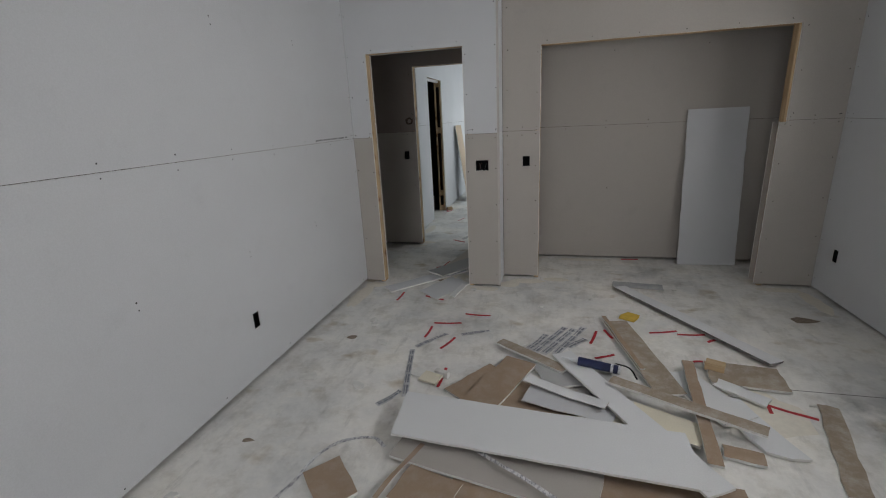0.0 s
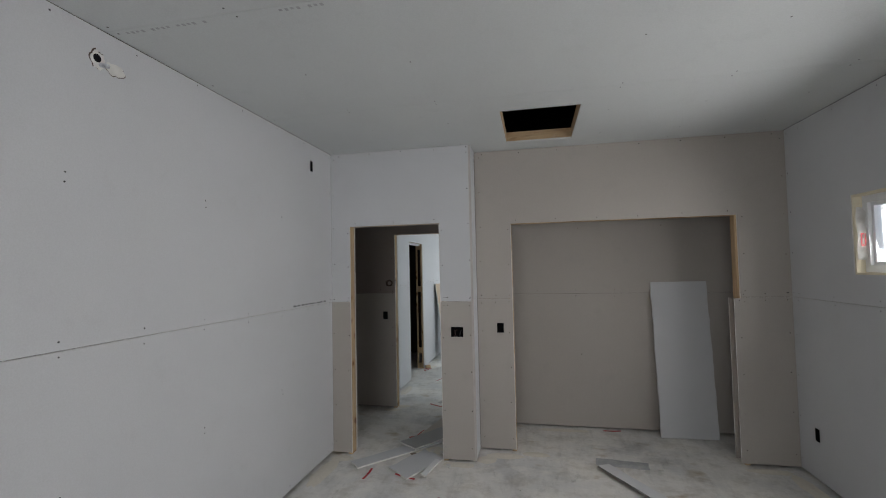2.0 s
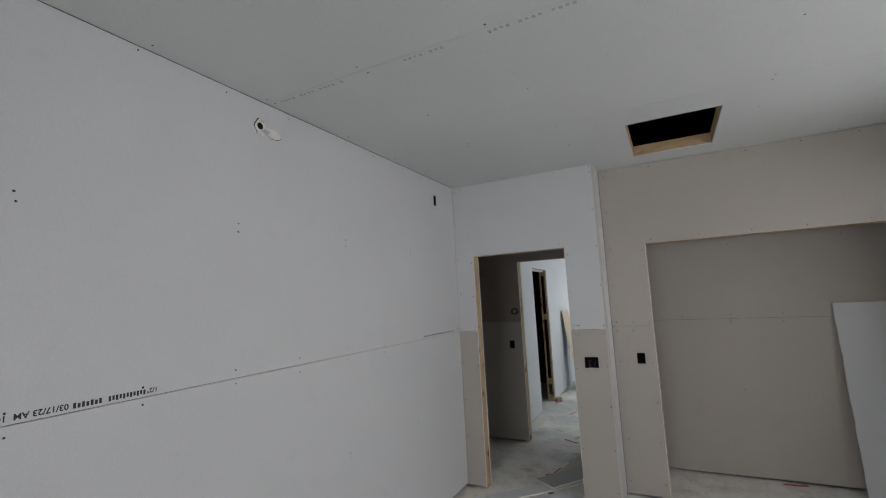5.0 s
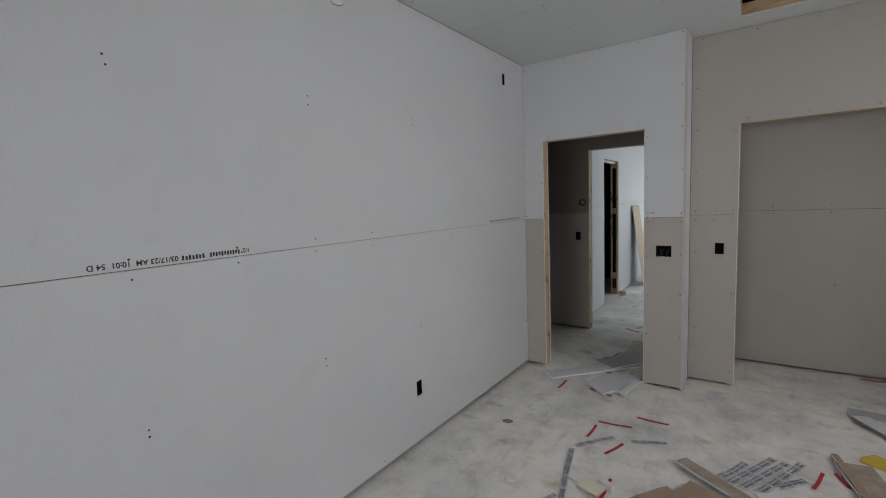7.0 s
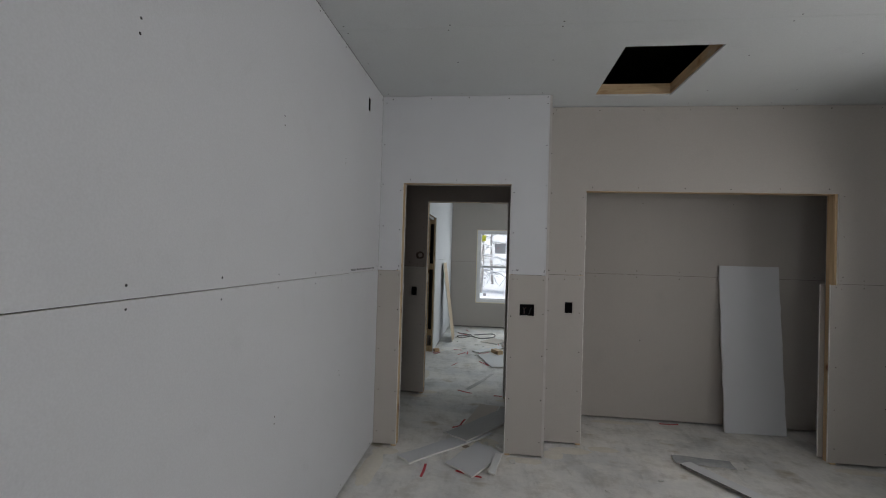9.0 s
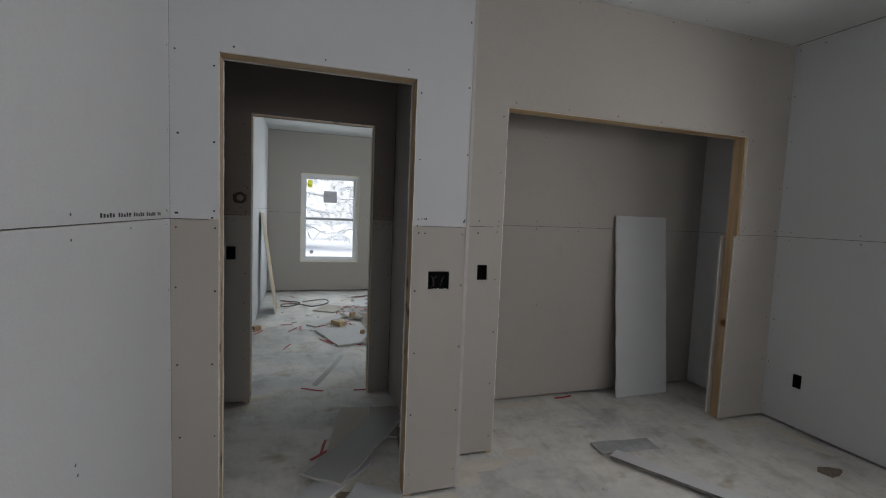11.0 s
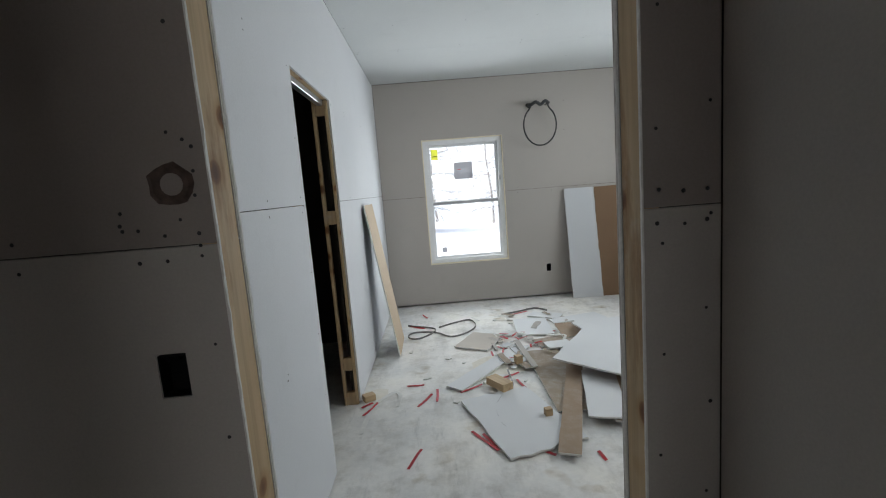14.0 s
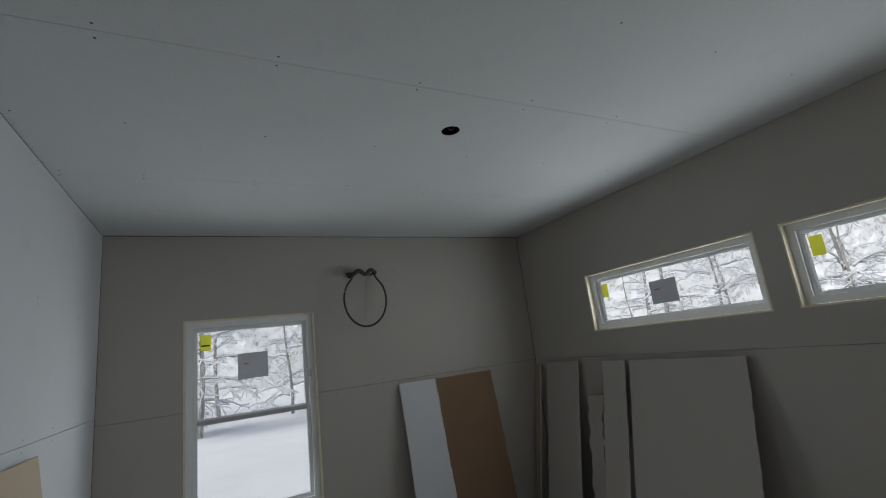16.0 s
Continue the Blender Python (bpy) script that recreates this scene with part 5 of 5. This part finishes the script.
for x in (-1.74, -1.15, -0.55, 0.6, 1.2, 1.8):
    for s in (1.58, 2.77):
        spots += [(x, s - 0.03), (x, s + 0.03)]
    spots += [(x, 0.98), (x, 2.18), (x, 3.2), (x, 3.76), (x, 4.03)]
ceiling_screws(c1, spots)
spots = []
for x in (-1.74, -1.37, -0.8, -0.23, 0.36, 0.95, 1.55):
    for s in (6.08, 7.30, 8.52):
        spots += [(x, s - 0.03), (x, s + 0.03)]
    spots += [(x, 6.7), (x, 7.9), (x, 9.1)]
ceiling_screws(c2, spots)


# ---- print on the boards ----
def printed(parent, body, m, size=0.026):
    cu = bpy.data.curves.new("printed_text", "FONT")
    cu.body, cu.size, cu.align_x, cu.offset = body, size, "LEFT", 0.0007
    tmp = bpy.data.objects.new("printed_text", cu)
    scene.collection.objects.link(tmp)
    me = bpy.data.meshes.new_from_object(tmp.evaluated_get(bpy.context.evaluated_depsgraph_get()))
    bpy.data.objects.remove(tmp)
    me.materials.clear()
    me.materials.append(INK)
    ob = new("printed_text", me)
    ob.parent = parent
    ob.matrix_world = m
    ob["label"] = "black factory print on the board edge"
    return ob


def upside(y, z):
    return Matrix(((0, 0, 1, -1.7794), (-1, 0, 0, y), (0, -1, 0, z), (0, 0, 0, 1)))


printed(wall_left, '1/2"', upside(1.055, 1.400), 0.024)
printed(wall_left, "03/17/23 AM  10:01  54 D", upside(0.772, 1.400), 0.0262)
bm = bmesh.new()
for k in range(11):
    bx(bm, -1.7797, -1.7793, 0.888 + 0.0115 * k, 0.8955 + 0.0115 * k, 1.381 + 0.003 * (k % 2), 1.399)
for k in range(7):
    bx(bm, -1.7797, -1.7793, 0.784 + 0.0125 * k, 0.792 + 0.0125 * k, 1.381, 1.399 - 0.003 * (k % 2))
part("print_bars", bm, INK, wall_left, "unreadable black print bars")
bm = bmesh.new()
for k in range(26):
    if k % 6 != 5:
        bx(bm, -1.7797, -1.7793, 3.13 + 0.021 * k, 3.143 + 0.021 * k, 1.384, 1.397 - 0.002 * (k % 3))
part("print_bars", bm, INK, wall_left, "unreadable black print bars")
bm = bmesh.new()
for k, (x0, w0, z0, h0) in enumerate(((-0.722, 0.003, 1.401, 0.006), (-0.716, 0.007, 1.404, 0.0025), (-0.707, 0.003, 1.402, 0.008), (-0.702, 0.005, 1.400, 0.003), (-0.696, 0.003, 1.403, 0.006))):
    bx(bm, x0, x0 + w0, 3.7990, 3.7995, z0, z0 + h0)
part("print_bars", bm, INK, wall_door, "unreadable black print bars")
bm = bmesh.new()
for k in range(5):
    bx(bm, -1.7797, -1.7793, 5.50 + 0.014 * k, 5.507 + 0.014 * k, 1.392, 1.405)
part("print_bars", bm, INK, wall_left_far, "unreadable black print bars")
bm = bmesh.new()
for x0, n in ((-1.70, 16), (-0.95, 8), (-0.55, 14)):
    for k in range(n):
        if k % 5 != 4:
            bx(bm, x0 + 0.026 * k, x0 + 0.014 + 0.026 * k, 1.60, 1.614 + 0.004 * (k % 2), 2.7393, 2.7397)
ob = part("print_bars", bm, FAINT, c1, "faint grey print along a ceiling seam")

# torn house wrap with red print in the bedroom window reveal
wrap = tagged(empty("house_wrap", 2.122, 3.330, 1.60), "torn white house wrap with red print", "house wrap")
bm = bmesh.new()
n = 10
lo, hi = [], []
for k in range(n + 1):
    z = 0.06 + 0.34 * k / n
    wv = 0.052 + 0.012 * math.sin(k * 1.7) - 0.02 * (abs(k - 5) / 5) ** 2
    lo.append(bm.verts.new((-0.02, 0.006 * math.sin(k), z)))
    hi.append(bm.verts.new((-0.02 + wv, -0.012 - 0.006 * math.cos(k * 1.3), z)))
for k in range(n):
    bm.faces.new((lo[k], hi[k], hi[k + 1], lo[k + 1]))
bmesh.ops.solidify(bm, geom=bm.faces[:], thickness=0.0012)
part("wrap_sheet", bm, PAPERWHITE, wrap)
bm = bmesh.new()
for x0 in (-0.014, 0.008):
    bx(bm, x0, x0 + 0.005, -0.024, -0.022, 0.15, 0.23)
bx(bm, -0.009, 0.003, -0.024, -0.022, 0.15, 0.158)
bx(bm, -0.009, 0.003, -0.024, -0.022, 0.222, 0.23)
part("red_print", bm, RED, wrap, "red printed letters")


# ---- woods outside ----
def snow_tree(seed, height):
    """Bare tree: tapered trunk, three orders of limbs, snow lying along them."""
    rnd = random.Random(seed)
    tree = tagged(empty("tree"), "bare winter tree loaded with fresh snow", "tree", "snowy trees")
    trunk, limbs, snow = bmesh.new(), bmesh.new(), bmesh.new()
    base = [Vector((0.12 * math.sin(k * 0.8 + seed), 0.1 * math.cos(k * 0.9 + seed), height * k / 7)) for k in range(8)]
    tube(trunk, base, 0.085 * height / 7, 7, 0.25)

    def limb(p, d, L, r, order):
        pts = [p]
        for k in range(4):
            d = (d + Vector((rnd.uniform(-0.35, 0.35), rnd.uniform(-0.35, 0.35), rnd.uniform(-0.32, 0.18)))).normalized()
            pts.append(pts[-1] + d * L / 4)
        tube(limbs, pts, r, 4, 0.35)
        tube(snow, [q + Vector((0, 0, r * 1.3)) for q in pts], max(r * 1.7, 0.028), 4, 0.6)
        if order:
            for k in range(3 + order):
                j = rnd.randint(1, 4)
                a = rnd.uniform(0, math.tau)
                limb(pts[j], (d + 1.1 * Vector((math.cos(a), math.sin(a), rnd.uniform(-0.4, 0.5)))).normalized(), L * rnd.uniform(0.4, 0.65), r * 0.5, order - 1)

    for k in range(int(height * 2.4)):
        z = height * rnd.uniform(0.08, 0.95)
        a = rnd.uniform(0, math.tau)
        limb(Vector((0.1 * math.sin(z), 0.1 * math.cos(z), z)), Vector((math.cos(a), math.sin(a), rnd.uniform(0.0, 0.6))).normalized(), rnd.uniform(1.2, 2.3) * (1.1 - 0.6 * z / height), 0.035, 2)
    part("trunk", trunk, BARK, tree)
    part("limbs", limbs, BARK, tree)
    part("snow_cover", snow, SNOW, tree, "snow lying on the limbs")
    return tree


kinds = [snow_tree(3, 7.5), snow_tree(8, 6.0), snow_tree(13, 8.5)]
rnd = random.Random(5)
places = [(-2.9, 25.5), (1.8, 27.0), (-6.5, 28.0), (-11, 26.5), (5.2, 29.0), (-1.0, 31.5), (9.0, 27.5), (-5, 33), (-1.6, 24.0), (3.5, 31)]
places += [(15.5 + 7 * rnd.random() + 4 * (k % 2), -2.0 + 1.25 * k) for k in range(22)]
for i, (px, py) in enumerate(places):
    m = pose(px, py, -0.5, 0, 0, 47 * i)
    if i < 3:
        kinds[i].matrix_world = m
    else:
        copy_thing(kinds[i % 3], m)

# far woods under snow, a curved self-glowing screen beyond the trees
bm = bmesh.new()
R, n = 58.0, 40
lo = [bm.verts.new((R * math.cos(math.tau * k / n), 4 + R * math.sin(math.tau * k / n), -0.5)) for k in range(n)]
hi = [bm.verts.new((R * math.cos(math.tau * k / n), 4 + R * math.sin(math.tau * k / n), 15 + 3 * math.sin(k * 2.3))) for k in range(n)]
for k in range(n):
    bm.faces.new((lo[k], lo[(k + 1) % n], hi[(k + 1) % n], hi[k]))
tagged(finish("backdrop", bm, WOODS), "distant woods white with snow, a screen that glows by itself", "woods", kind="structure")

# saw-cut joint in the slab
tagged(block("trim", UNLIT_DARK, 1.22, 2.08, 2.470, 2.4735, -0.002, 0.0006), "thin dark saw-cut joint in the concrete slab", "joint", kind="structure")
